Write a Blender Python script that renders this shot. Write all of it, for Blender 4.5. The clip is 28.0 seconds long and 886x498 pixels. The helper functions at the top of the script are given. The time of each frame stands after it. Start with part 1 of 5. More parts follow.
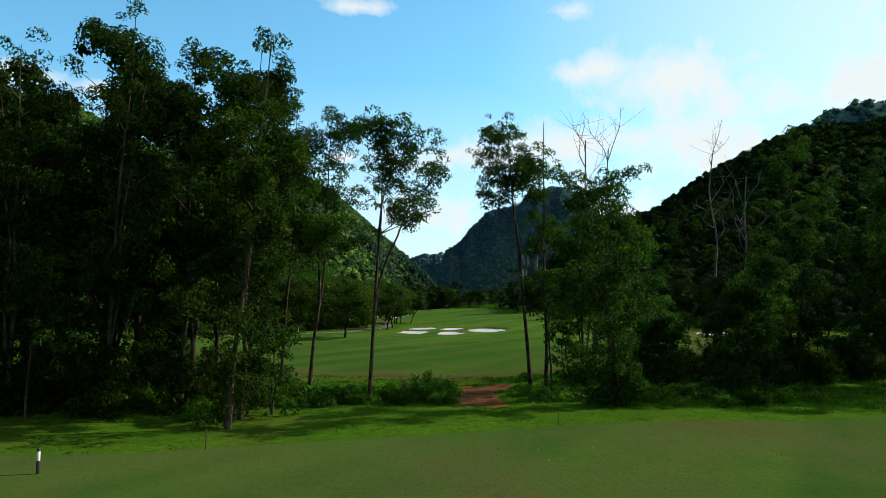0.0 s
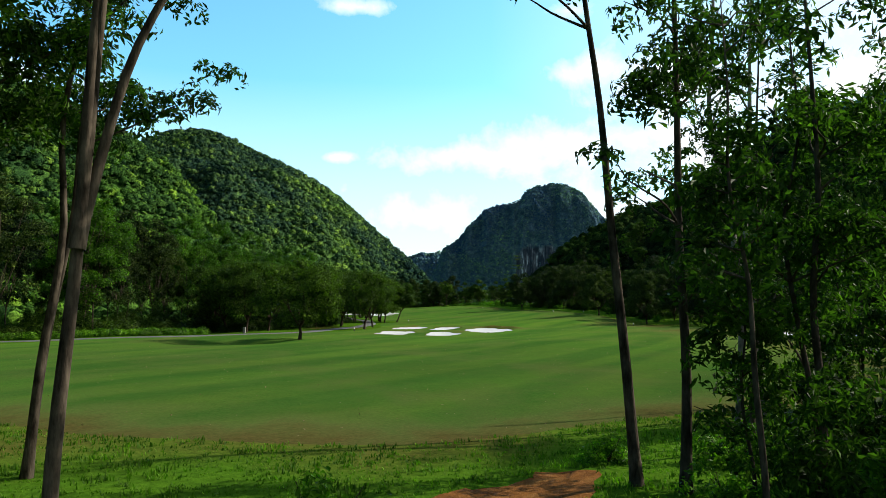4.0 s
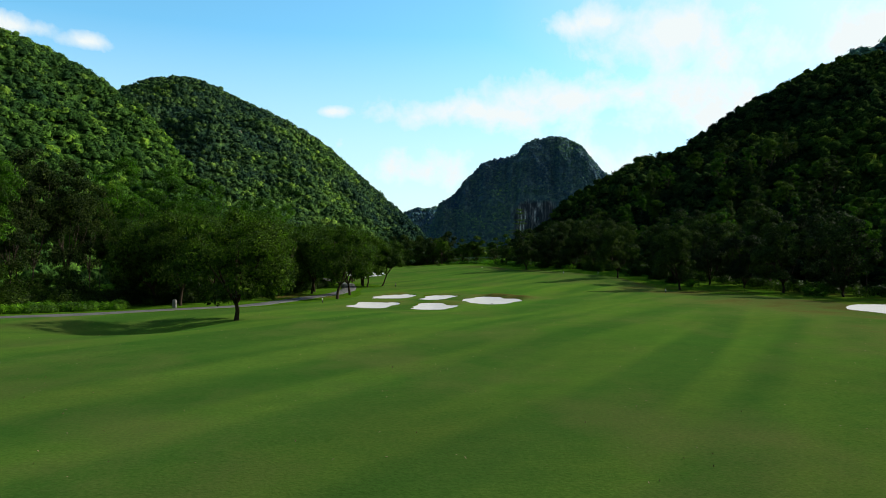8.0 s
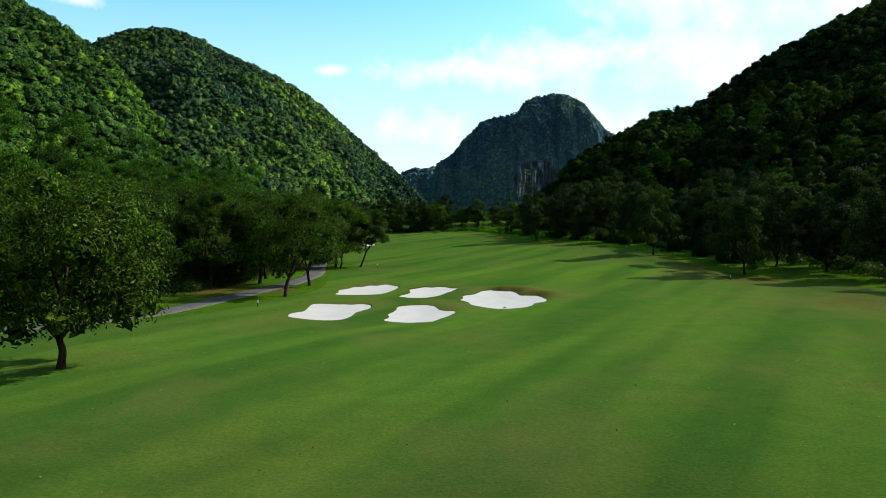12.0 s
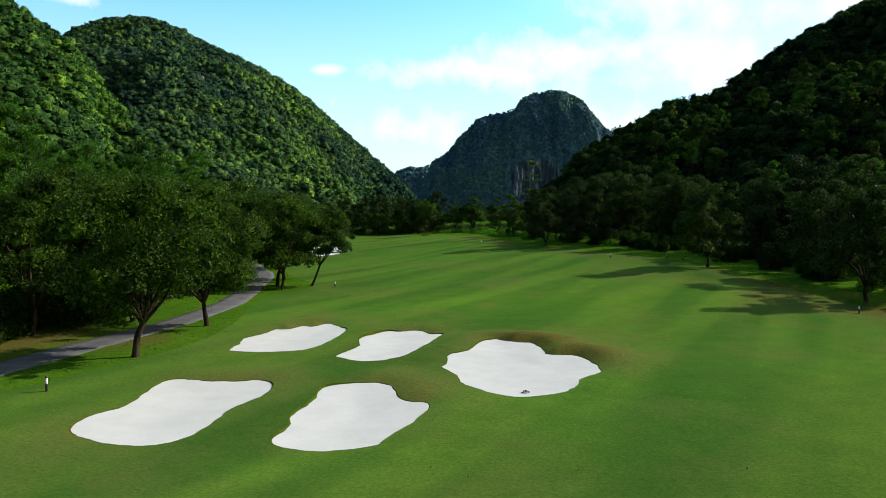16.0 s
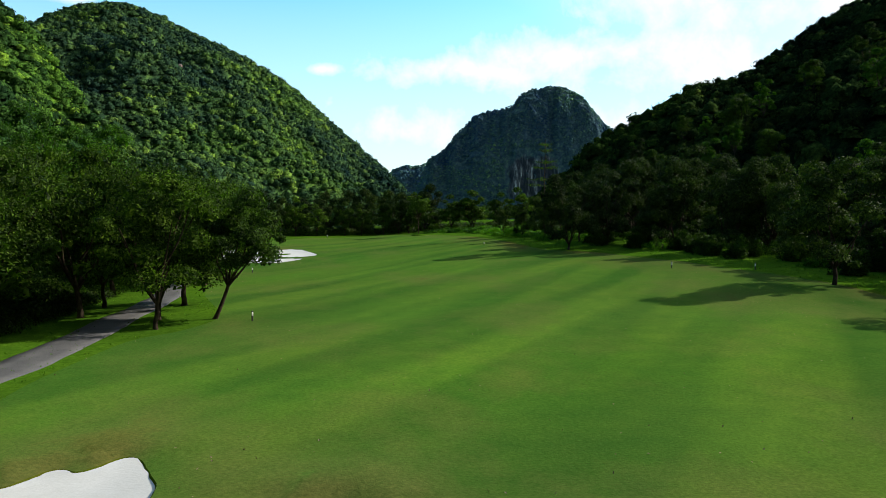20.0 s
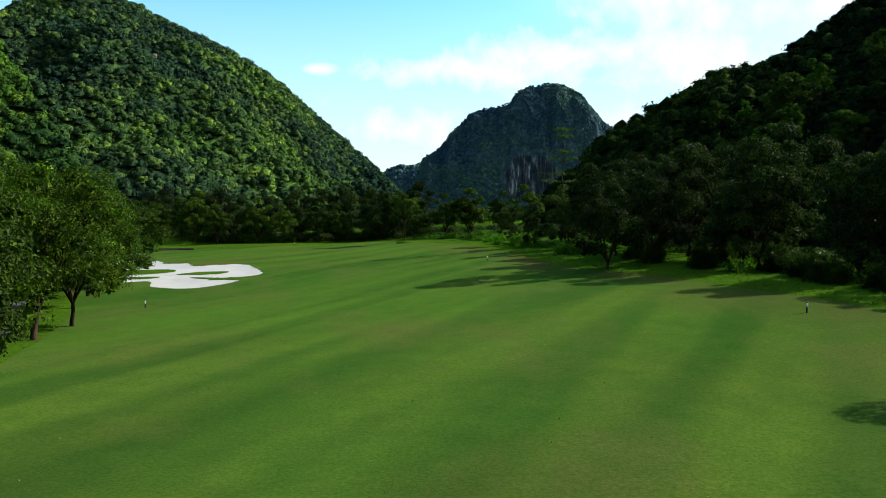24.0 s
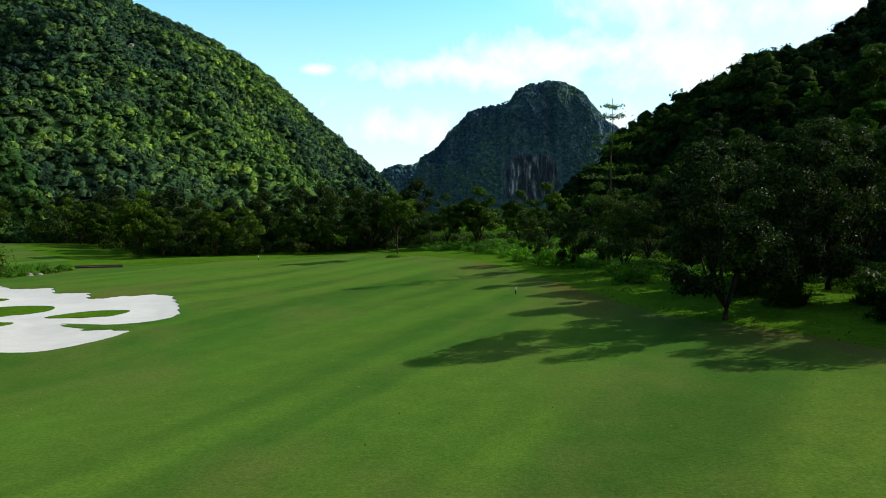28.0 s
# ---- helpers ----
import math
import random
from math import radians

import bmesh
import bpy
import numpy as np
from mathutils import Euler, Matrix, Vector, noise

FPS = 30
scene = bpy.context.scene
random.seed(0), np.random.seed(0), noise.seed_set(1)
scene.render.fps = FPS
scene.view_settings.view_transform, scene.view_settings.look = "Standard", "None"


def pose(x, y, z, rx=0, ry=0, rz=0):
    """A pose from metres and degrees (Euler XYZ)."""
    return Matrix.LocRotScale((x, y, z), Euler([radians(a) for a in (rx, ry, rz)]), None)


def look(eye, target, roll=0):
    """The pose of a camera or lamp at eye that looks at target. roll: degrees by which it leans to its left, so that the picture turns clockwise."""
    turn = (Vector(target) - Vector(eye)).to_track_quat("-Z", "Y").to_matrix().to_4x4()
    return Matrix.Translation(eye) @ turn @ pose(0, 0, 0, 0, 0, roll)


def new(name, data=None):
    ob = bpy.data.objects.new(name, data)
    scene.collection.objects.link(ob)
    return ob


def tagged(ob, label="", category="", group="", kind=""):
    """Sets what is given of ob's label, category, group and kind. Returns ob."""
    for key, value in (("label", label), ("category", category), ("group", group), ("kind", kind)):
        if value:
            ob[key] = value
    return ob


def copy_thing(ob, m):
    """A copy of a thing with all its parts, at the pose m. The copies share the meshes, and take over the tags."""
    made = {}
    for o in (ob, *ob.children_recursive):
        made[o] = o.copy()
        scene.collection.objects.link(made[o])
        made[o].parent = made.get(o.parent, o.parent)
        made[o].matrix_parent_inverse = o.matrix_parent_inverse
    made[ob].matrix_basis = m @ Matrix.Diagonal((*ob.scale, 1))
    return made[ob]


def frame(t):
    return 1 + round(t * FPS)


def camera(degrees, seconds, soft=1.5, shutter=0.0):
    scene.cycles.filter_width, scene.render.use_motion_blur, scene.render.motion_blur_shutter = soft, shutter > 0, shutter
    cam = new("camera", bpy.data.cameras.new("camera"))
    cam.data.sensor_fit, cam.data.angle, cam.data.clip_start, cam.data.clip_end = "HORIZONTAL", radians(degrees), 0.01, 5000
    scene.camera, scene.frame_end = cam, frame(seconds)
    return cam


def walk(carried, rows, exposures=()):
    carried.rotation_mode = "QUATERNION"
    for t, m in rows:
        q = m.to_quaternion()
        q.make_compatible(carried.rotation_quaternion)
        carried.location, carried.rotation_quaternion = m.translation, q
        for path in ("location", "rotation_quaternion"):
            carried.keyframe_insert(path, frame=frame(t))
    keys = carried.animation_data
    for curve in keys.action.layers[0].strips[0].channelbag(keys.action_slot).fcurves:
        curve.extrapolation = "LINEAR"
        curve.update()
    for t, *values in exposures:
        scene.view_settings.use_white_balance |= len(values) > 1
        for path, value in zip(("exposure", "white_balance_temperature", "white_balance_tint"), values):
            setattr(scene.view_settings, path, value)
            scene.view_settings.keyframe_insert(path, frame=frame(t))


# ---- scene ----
cam = camera(62.2, 28.0, 0.6)
walk(cam, [
    (0.0, pose(0.00, -0.00, 6.29, 94.31, -0.00, 1.96)),
    (0.5, pose(0.16, 4.38, 6.31, 94.41, -0.00, 1.98)),
    (1.0, pose(0.33, 8.79, 6.09, 94.38, -0.01, 2.01)),
    (1.5, pose(0.38, 13.32, 5.65, 94.32, -0.01, 2.01)),
    (2.0, pose(0.28, 17.94, 5.28, 94.32, 0.02, 1.99)),
    (2.5, pose(0.21, 22.58, 5.11, 94.34, 0.02, 1.93)),
    (3.0, pose(0.21, 27.31, 5.04, 94.30, 0.02, 1.88)),
    (3.5, pose(0.20, 32.15, 4.97, 94.31, -0.02, 1.85)),
    (5.5, pose(0.01, 49.16, 5.18, 94.27, -0.07, 1.60)),
    (6.0, pose(-0.01, 52.64, 5.30, 94.26, -0.07, 1.55)),
    (6.5, pose(-0.04, 56.05, 5.47, 94.23, -0.07, 1.50)),
    (7.0, pose(-0.10, 59.48, 5.70, 94.13, -0.06, 1.47)),
    (7.5, pose(-0.11, 62.95, 5.98, 92.82, -0.06, 1.47)),
    (8.0, pose(-0.10, 66.52, 6.30, 90.83, -0.05, 1.52)),
    (8.5, pose(-0.11, 70.22, 6.73, 88.85, -0.04, 1.57)),
    (9.0, pose(-0.18, 74.06, 7.15, 87.85, -0.05, 1.57)),
    (9.5, pose(-0.24, 78.14, 7.50, 87.74, -0.03, 1.55)),
    (10.0, pose(-0.25, 82.44, 7.76, 87.73, -0.02, 1.51)),
    (10.5, pose(-0.24, 86.94, 8.02, 87.72, -0.00, 1.48)),
    (11.0, pose(-0.23, 91.60, 8.28, 87.72, 0.02, 1.45)),
    (11.5, pose(-0.23, 96.34, 8.53, 87.75, 0.03, 1.43)),
    (12.0, pose(-0.18, 101.06, 8.70, 87.74, 0.04, 1.40)),
    (12.5, pose(-0.19, 105.64, 8.76, 87.72, 0.03, 1.32)),
    (14.5, pose(0.25, 123.57, 8.91, 87.74, 0.01, 1.17)),
    (15.0, pose(0.42, 128.24, 8.97, 87.75, 0.02, 1.14)),
    (15.5, pose(0.54, 132.81, 8.93, 87.74, 0.03, 1.11)),
    (16.0, pose(0.63, 137.38, 8.88, 87.71, 0.03, 1.08)),
    (16.5, pose(0.69, 141.98, 8.79, 87.73, 0.04, 1.04)),
    (17.0, pose(0.81, 146.66, 8.70, 87.73, 0.03, 1.03)),
    (17.5, pose(0.86, 151.38, 8.56, 87.73, 0.03, 1.01)),
    (18.0, pose(0.88, 155.92, 8.44, 87.71, 0.02, 0.97)),
    (18.5, pose(0.82, 160.56, 8.37, 87.71, 0.02, 0.92)),
    (19.0, pose(0.77, 165.27, 8.36, 87.69, -0.01, 0.85)),
    (19.5, pose(0.76, 170.01, 8.34, 87.68, -0.01, 0.84)),
    (20.0, pose(0.71, 174.63, 8.20, 87.69, -0.02, 0.83)),
    (20.5, pose(0.65, 179.31, 8.07, 87.71, -0.00, 0.80)),
    (21.0, pose(0.64, 184.02, 8.16, 87.72, -0.01, 0.74)),
    (21.5, pose(0.66, 188.65, 8.23, 87.73, -0.01, 0.70)),
    (23.5, pose(1.00, 205.45, 9.05, 87.66, 0.01, 0.51)),
    (24.0, pose(1.07, 209.79, 9.09, 87.68, 0.00, 0.48)),
    (24.5, pose(1.12, 214.16, 9.09, 87.68, 0.01, 0.46)),
    (25.0, pose(1.16, 218.53, 9.11, 87.70, 0.02, 0.41)),
    (25.5, pose(1.15, 222.89, 9.24, 87.71, 0.02, 0.40)),
    (26.0, pose(0.97, 227.20, 9.36, 87.71, 0.02, 0.38)),
    (26.5, pose(0.70, 231.46, 9.52, 87.74, 0.04, 0.34)),
    (27.0, pose(0.43, 235.68, 9.71, 87.73, 0.04, 0.31)),
    (27.5, pose(0.16, 239.94, 10.02, 87.72, 0.03, 0.36)),
    (28.0, pose(-0.09, 244.22, 10.30, 87.71, 0.03, 0.31)),
], [(0, -0.04), (1.5, 0.0), (2.3, 0.18), (3.2, 0.45), (5.5, 0.1), (8, 0.0), (10, 0.1), (14, 0.22), (28, 0.22)])

# ---------------------------------------------------------------- light
SUN_AZ, SUN_EL = radians(67), radians(33)
sun_way = Vector((math.sin(SUN_AZ) * math.cos(SUN_EL), math.cos(SUN_AZ) * math.cos(SUN_EL), math.sin(SUN_EL)))
sun = new("sun", bpy.data.lights.new("sun", "SUN"))
sun.data.energy, sun.data.angle, sun.data.color = 5.0, radians(0.5), (1.0, 0.93, 0.80)
sun.matrix_world = look(sun_way * 200, (0, 0, 0))
scene.view_settings.exposure = 0.0

world = bpy.data.worlds.new("sky")
scene.world = world
world.use_nodes = True
wn, wl = world.node_tree.nodes, world.node_tree.links
wn.clear()


sky = wn.new("ShaderNodeTexSky")
sky.sky_type, sky.sun_disc, sky.sun_elevation, sky.sun_rotation = "NISHITA", False, SUN_EL, SUN_AZ
sky.air_density, sky.dust_density, sky.ozone_density = 1.0, 1.0, 2.0
coord = wn.new("ShaderNodeTexCoord")
sep = wn.new("ShaderNodeSeparateXYZ")
wl.new(coord.outputs["Generated"], sep.inputs[0])


def wmath(op, a, b=None, clamp=False):
    n = wn.new("ShaderNodeMath")
    n.operation, n.use_clamp = op, clamp
    for i, v in enumerate((a, b)):
        if v is None:
            continue
        if isinstance(v, (int, float)):
            n.inputs[i].default_value = v
        else:
            wl.new(v, n.inputs[i])
    return n.outputs[0]


# clouds lie on a flat layer high above; a white sheet thickens towards the sun's side
lift = wmath("MAXIMUM", wmath("ADD", sep.outputs[2], 0.10), 0.02)
cx, cy = wmath("DIVIDE", sep.outputs[0], lift), wmath("DIVIDE", sep.outputs[1], lift)
flat = wn.new("ShaderNodeCombineXYZ")
wl.new(cx, flat.inputs[0])
wl.new(cy, flat.inputs[1])


def wnoise(scale, detail, rough, vector, distortion=0.0):
    n = wn.new("ShaderNodeTexNoise")
    n.inputs["Scale"].default_value, n.inputs["Detail"].default_value = scale, detail
    n.inputs["Roughness"].default_value, n.inputs["Distortion"].default_value = rough, distortion
    wl.new(vector, n.inputs["Vector"])
    return n.outputs[0]


azimuth = wmath("MULTIPLY", wmath("ARCTAN2", sep.outputs[0], sep.outputs[1]), 180 / math.pi)
height = wmath("MULTIPLY", wmath("ARCSINE", sep.outputs[2]), 180 / math.pi)
puff = wnoise(9.0, 7, 0.62, coord.outputs["Generated"], 0.35)
billow = wnoise(24.0, 5, 0.6, coord.outputs["Generated"], 0.2)
# single clouds: azimuth and height of the middle, half width and half height, in degrees
CLOUDS = ((27, 15.0, 14, 4.6), (34, 19.5, 13, 5.5), (16.5, 16.6, 7.5, 3.4), (10.5, 17.6, 3.6, 1.5), (21, 11.0, 13, 3.4), (9, 12.4, 10, 2.0), (1, 11.4, 7, 1.5), (-3.5, 6.6, 7, 2.4), (16, 6.0, 12, 4.0),
          (-27.4, 15.0, 2.4, 0.75), (-31.8, 15.4, 3.0, 0.8), (-10.2, 11.3, 1.7, 0.5), (-8.6, 22.4, 3.2, 0.7), (8.2, 22.0, 3.4, 1.0))
bank = None
for a, e, half_a, half_e in CLOUDS:
    u = wmath("DIVIDE", wmath("SUBTRACT", azimuth, a), half_a)
    w = wmath("DIVIDE", wmath("SUBTRACT", height, e), half_e)
    d = wmath("SUBTRACT", 1.0, wmath("SQRT", wmath("ADD", wmath("MULTIPLY", u, u), wmath("MULTIPLY", w, w))))
    d = wmath("SUBTRACT", d, 0.0 if half_a > 3.5 else 0.15)
    bank = d if bank is None else wmath("MAXIMUM", bank, d)
bank = wmath("ADD", wmath("ADD", bank, wmath("MULTIPLY", wmath("SUBTRACT", puff, 0.5), 2.6)), wmath("MULTIPLY", wmath("SUBTRACT", billow, 0.5), 1.3))
bank = wmath("MULTIPLY", wmath("POWER", wmath("MULTIPLY", wmath("ADD", bank, 0.10), 1.0, clamp=True), 0.8), 1.0, clamp=True)
beside = wmath("MULTIPLY", wmath("SUBTRACT", wmath("ABSOLUTE", azimuth), 36.0), 0.12, clamp=True)
dense = wmath("ADD", wmath("ADD", wnoise(0.9, 7, 0.55, flat.outputs[0], 0.25), wmath("MULTIPLY", sep.outputs[0], 0.62)), -0.56)
sheet = wmath("MULTIPLY", wmath("MULTIPLY", dense, 7.0, clamp=True), beside)
haze = wmath("MULTIPLY", wmath("SUBTRACT", 1.0, wmath("DIVIDE", height, 17.0), clamp=True), 0.85)
veil = wmath("MULTIPLY", wmath("DIVIDE", wmath("SUBTRACT", azimuth, 2.0), 26.0, clamp=True), 0.6)
cover = wmath("MAXIMUM", wmath("MAXIMUM", bank, sheet), wmath("MAXIMUM", haze, veil))
mix = wn.new("ShaderNodeMix")
mix.data_type = "RGBA"
wl.new(cover, mix.inputs[0])
tint = wn.new("ShaderNodeMix")
tint.data_type, tint.blend_type = "RGBA", "MULTIPLY"
tint.inputs[0].default_value = 1.0
wl.new(sky.outputs[0], tint.inputs[6])
tint.inputs[7].default_value = (1.24, 2.28, 2.32, 1)
wl.new(tint.outputs[2], mix.inputs[6])
mix.inputs[7].default_value = (8.6, 9.3, 9.4, 1)
# unseen sky overhead and behind is dimmed to weaken the fill light
ahead = wmath("ADD", wmath("MULTIPLY", sep.outputs[0], 0.5), wmath("MULTIPLY", sep.outputs[1], 0.87))
ahead_gain = wmath("ADD", wmath("MULTIPLY", wmath("MULTIPLY", wmath("ADD", ahead, 0.15), 1.75, clamp=True), 0.62), 0.38)
back = wn.new("ShaderNodeBackground")
wl.new(wmath("MULTIPLY", ahead_gain, 0.103), back.inputs[1])
wl.new(mix.outputs[2], back.inputs[0])
wout = wn.new("ShaderNodeOutputWorld")
wl.new(back.outputs[0], wout.inputs[0])


# ---------------------------------------------------------------- materials
def material(name):
    m = bpy.data.materials.new(name)
    m.use_nodes = True
    n, l = m.node_tree.nodes, m.node_tree.links
    return m, n, l, n["Principled BSDF"]


def ramp(n, l, source, stops):
    r = n.new("ShaderNodeValToRGB")
    while len(r.color_ramp.elements) < len(stops):
        r.color_ramp.elements.new(0.5)
    for e, (p, c) in zip(r.color_ramp.elements, stops):
        e.position, e.color = p, (*c, 1)
    l.new(source, r.inputs[0])
    return r.outputs[0]


def place(n, l, stretch=(1, 1, 1)):
    g, m = n.new("ShaderNodeNewGeometry"), n.new("ShaderNodeMapping")
    m.inputs["Scale"].default_value = stretch
    l.new(g.outputs["Position"], m.inputs["Vector"])
    return m.outputs[0]


def noisy(n, l, vector, scale, detail=4, rough=0.55):
    t = n.new("ShaderNodeTexNoise")
    t.inputs["Scale"].default_value, t.inputs["Detail"].default_value, t.inputs["Roughness"].default_value = scale, detail, rough
    l.new(vector, t.inputs["Vector"])
    return t.outputs[0]


def blend(n, l, how, factor, a, b):
    x = n.new("ShaderNodeMix")
    x.data_type, x.blend_type = "RGBA", how
    for slot, v in ((0, factor), (6, a), (7, b)):
        if isinstance(v, (int, float)):
            x.inputs[slot].default_value = v
        elif isinstance(v, tuple):
            x.inputs[slot].default_value = (*v, 1)
        else:
            l.new(v, x.inputs[slot])
    return x.outputs[2]


def bump(n, l, bsdf, height, strength, distance):
    b = n.new("ShaderNodeBump")
    b.inputs["Strength"].default_value, b.inputs["Distance"].default_value = strength, distance
    l.new(height, b.inputs["Height"])
    l.new(b.outputs[0], bsdf.inputs["Normal"])


def leaf_material(name, dark, light, glow=0.35, rough=0.5, spread=0.5, shine=0.12):
    """Foliage: every leaf its own shade, every plant its own tone; light passes through the leaves."""
    m, n, l, p = material(name)
    g, o = n.new("ShaderNodeNewGeometry"), n.new("ShaderNodeObjectInfo")
    # the palest few leaves are glints put into the colour
    col = ramp(n, l, g.outputs["Random Per Island"], ((0.0, dark), (0.5, tuple(a * 0.6 + b * 0.4 for a, b in zip(dark, light))), (0.94, light), (1.0, tuple(min(0.5, b * 1.45) for b in light))))
    tone = ramp(n, l, o.outputs["Random"], ((0.0, (1 - spread * 0.4, 1 - spread * 0.4, 1 - spread * 0.2)), (1.0, (1 + spread * 0.5, 1 + spread * 0.35, 1.0))))
    col = blend(n, l, "MULTIPLY", 1.0, col, tone)
    big = ramp(n, l, noisy(n, l, place(n, l), 0.05, 2), ((0.3, (0.72, 0.74, 0.8)), (0.7, (1.25, 1.2, 0.95))))
    col = blend(n, l, "MULTIPLY", 1.0, col, big)
    fresh = ramp(n, l, noisy(n, l, place(n, l), 0.55, 3, 0.6), ((0.36, (0.55, 0.58, 0.7)), (0.5, (1.0, 1.0, 1.0)), (0.64, (1.5, 1.45, 1.1))))
    col = blend(n, l, "MULTIPLY", 1.0, col, fresh)
    l.new(col, p.inputs["Base Color"])
    p.inputs["Roughness"].default_value = rough
    p.inputs["Specular IOR Level"].default_value = shine
    t = n.new("ShaderNodeBsdfTranslucent")
    warm = blend(n, l, "MULTIPLY", 1.0, col, (0.95, 1.45, 0.55))
    l.new(warm, t.inputs[0])
    s = n.new("ShaderNodeMixShader")
    s.inputs[0].default_value = glow
    l.new(p.outputs[0], s.inputs[1])
    l.new(t.outputs[0], s.inputs[2])
    l.new(s.outputs[0], n["Material Output"].inputs[0])
    return m


def grass_material(name, low, mid, dry, dry_from, stripe, fine, bump_by, tone=False, nap=0.03):
    m, n, l, p = material(name)
    pos = place(n, l)
    wide = noisy(n, l, pos, 0.045, 5, 0.6)
    col = ramp(n, l, wide, ((0.30, low), (0.62, mid)))
    swath = n.new("ShaderNodeMapping")
    swath.vector_type = "TEXTURE"
    swath.inputs["Rotation"].default_value, swath.inputs["Scale"].default_value = (0, 0, -0.55), (5.5, 45, 10)
    l.new(pos, swath.inputs["Vector"])
    lanes = noisy(n, l, swath.outputs[0], 1.0, 3, 0.5)
    col = blend(n, l, "MULTIPLY", stripe, col, ramp(n, l, lanes, ((0.35, (0.84, 0.86, 0.85)), (0.66, (1.12, 1.12, 1.0)))))
    mower = n.new("ShaderNodeMapping")
    mower.vector_type = "TEXTURE"
    mower.inputs["Rotation"].default_value, mower.inputs["Scale"].default_value = (0, 0, -0.46), (4.2, 70, 10)
    l.new(pos, mower.inputs["Vector"])
    col = blend(n, l, "MULTIPLY", stripe, col, ramp(n, l, noisy(n, l, mower.outputs[0], 1.0, 0.5, 0.4), ((0.42, (0.76, 0.81, 0.84)), (0.58, (1.20, 1.17, 1.0)))))
    mottle = noisy(n, l, pos, 0.45, 5, 0.65)
    col = blend(n, l, "MULTIPLY", 1.0, col, ramp(n, l, mottle, ((0.3, (0.82, 0.86, 0.9)), (0.7, (1.2, 1.14, 1.05)))))
    bare = n.new("ShaderNodeAttribute")
    bare.attribute_name = "worn"
    sum_ = n.new("ShaderNodeMath")
    sum_.operation = "MULTIPLY_ADD"
    l.new(bare.outputs["Fac"], sum_.inputs[0])
    sum_.inputs[1].default_value = 0.3
    l.new(noisy(n, l, place(n, l, (1, 0.6, 1)), 0.10, 6, 0.62), sum_.inputs[2])
    col = blend(n, l, "MIX", ramp(n, l, sum_.outputs[0], ((dry_from, (0, 0, 0)), (dry_from + 0.26, (1, 1, 1)))), col, dry)
    bald = ramp(n, l, sum_.outputs[0], ((dry_from + 0.20, (0, 0, 0)), (dry_from + 0.42, (1, 1, 1))))
    col = blend(n, l, "MIX", bald, col, blend(n, l, "MIX", noisy(n, l, pos, 2.2, 4, 0.7), (0.125, 0.082, 0.030), (0.050, 0.062, 0.014)))
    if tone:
        # light on the grass by viewing angle, put into the turf colour
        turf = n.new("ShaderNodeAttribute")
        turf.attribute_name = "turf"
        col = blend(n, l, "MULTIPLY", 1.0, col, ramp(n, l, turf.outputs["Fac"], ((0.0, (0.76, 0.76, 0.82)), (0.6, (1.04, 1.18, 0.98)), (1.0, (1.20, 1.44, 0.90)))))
    tiny = ramp(n, l, noisy(n, l, pos, fine, 4, 0.7), ((0.26, (0.52, 0.58, 0.5)), (0.74, (1.5, 1.42, 1.3))))
    col = blend(n, l, "MULTIPLY", 0.8, col, tiny)
    l.new(col, p.inputs["Base Color"])
    p.inputs["Roughness"].default_value = 0.75
    p.inputs["Specular IOR Level"].default_value = 0.0
    p.inputs["Sheen Roughness"].default_value = 0.45
    thin = n.new("ShaderNodeMath")
    thin.operation = "MULTIPLY_ADD"
    l.new(bald, thin.inputs[0])
    thin.inputs[1].default_value, thin.inputs[2].default_value = -nap, nap
    l.new(thin.outputs[0], p.inputs["Sheen Weight"])
    p.inputs["Sheen Tint"].default_value = (0.15, 0.75, 0.07, 1)
    bump(n, l, p, noisy(n, l, pos, fine * 1.5, 3, 0.7), 0.6, bump_by)
    return m


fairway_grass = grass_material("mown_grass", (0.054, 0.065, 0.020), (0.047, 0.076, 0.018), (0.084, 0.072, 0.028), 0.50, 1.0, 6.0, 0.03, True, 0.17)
rough_grass = grass_material("rough_grass", (0.038, 0.090, 0.008), (0.053, 0.120, 0.009), (0.074, 0.084, 0.016), 0.64, 0.2, 2.6, 0.12)
mound_grass = grass_material("bunker_lip_grass", (0.044, 0.070, 0.006), (0.060, 0.090, 0.009), (0.095, 0.070, 0.018), 0.46, 0.3, 4.0, 0.06)

clay, n, l, p = material("red_clay")
pos = place(n, l)
c = ramp(n, l, noisy(n, l, pos, 0.9, 6, 0.65), ((0.25, (0.085, 0.030, 0.008)), (0.55, (0.180, 0.074, 0.018)), (0.8, (0.29, 0.145, 0.042))))
l.new(c, p.inputs["Base Color"])
p.inputs["Roughness"].default_value = 0.9
p.inputs["Specular IOR Level"].default_value = 0.03
bump(n, l, p, noisy(n, l, pos, 3.0, 5, 0.7), 0.8, 0.12)

sand_mat, n, l, p = material("white_sand")
pos = place(n, l)
c = ramp(n, l, noisy(n, l, pos, 0.8, 6, 0.6), ((0.3, (0.485, 0.485, 0.475)), (0.7, (0.54, 0.54, 0.535))))
c = blend(n, l, "MULTIPLY", 0.5, c, ramp(n, l, noisy(n, l, pos, 14, 3), ((0.3, (0.86, 0.86, 0.86)), (0.7, (1.05, 1.05, 1.05)))))
l.new(c, p.inputs["Base Color"])
p.inputs["Roughness"].default_value = 0.95
bump(n, l, p, noisy(n, l, place(n, l, (1, 3, 1)), 5.0, 4, 0.6), 0.3, 0.03)

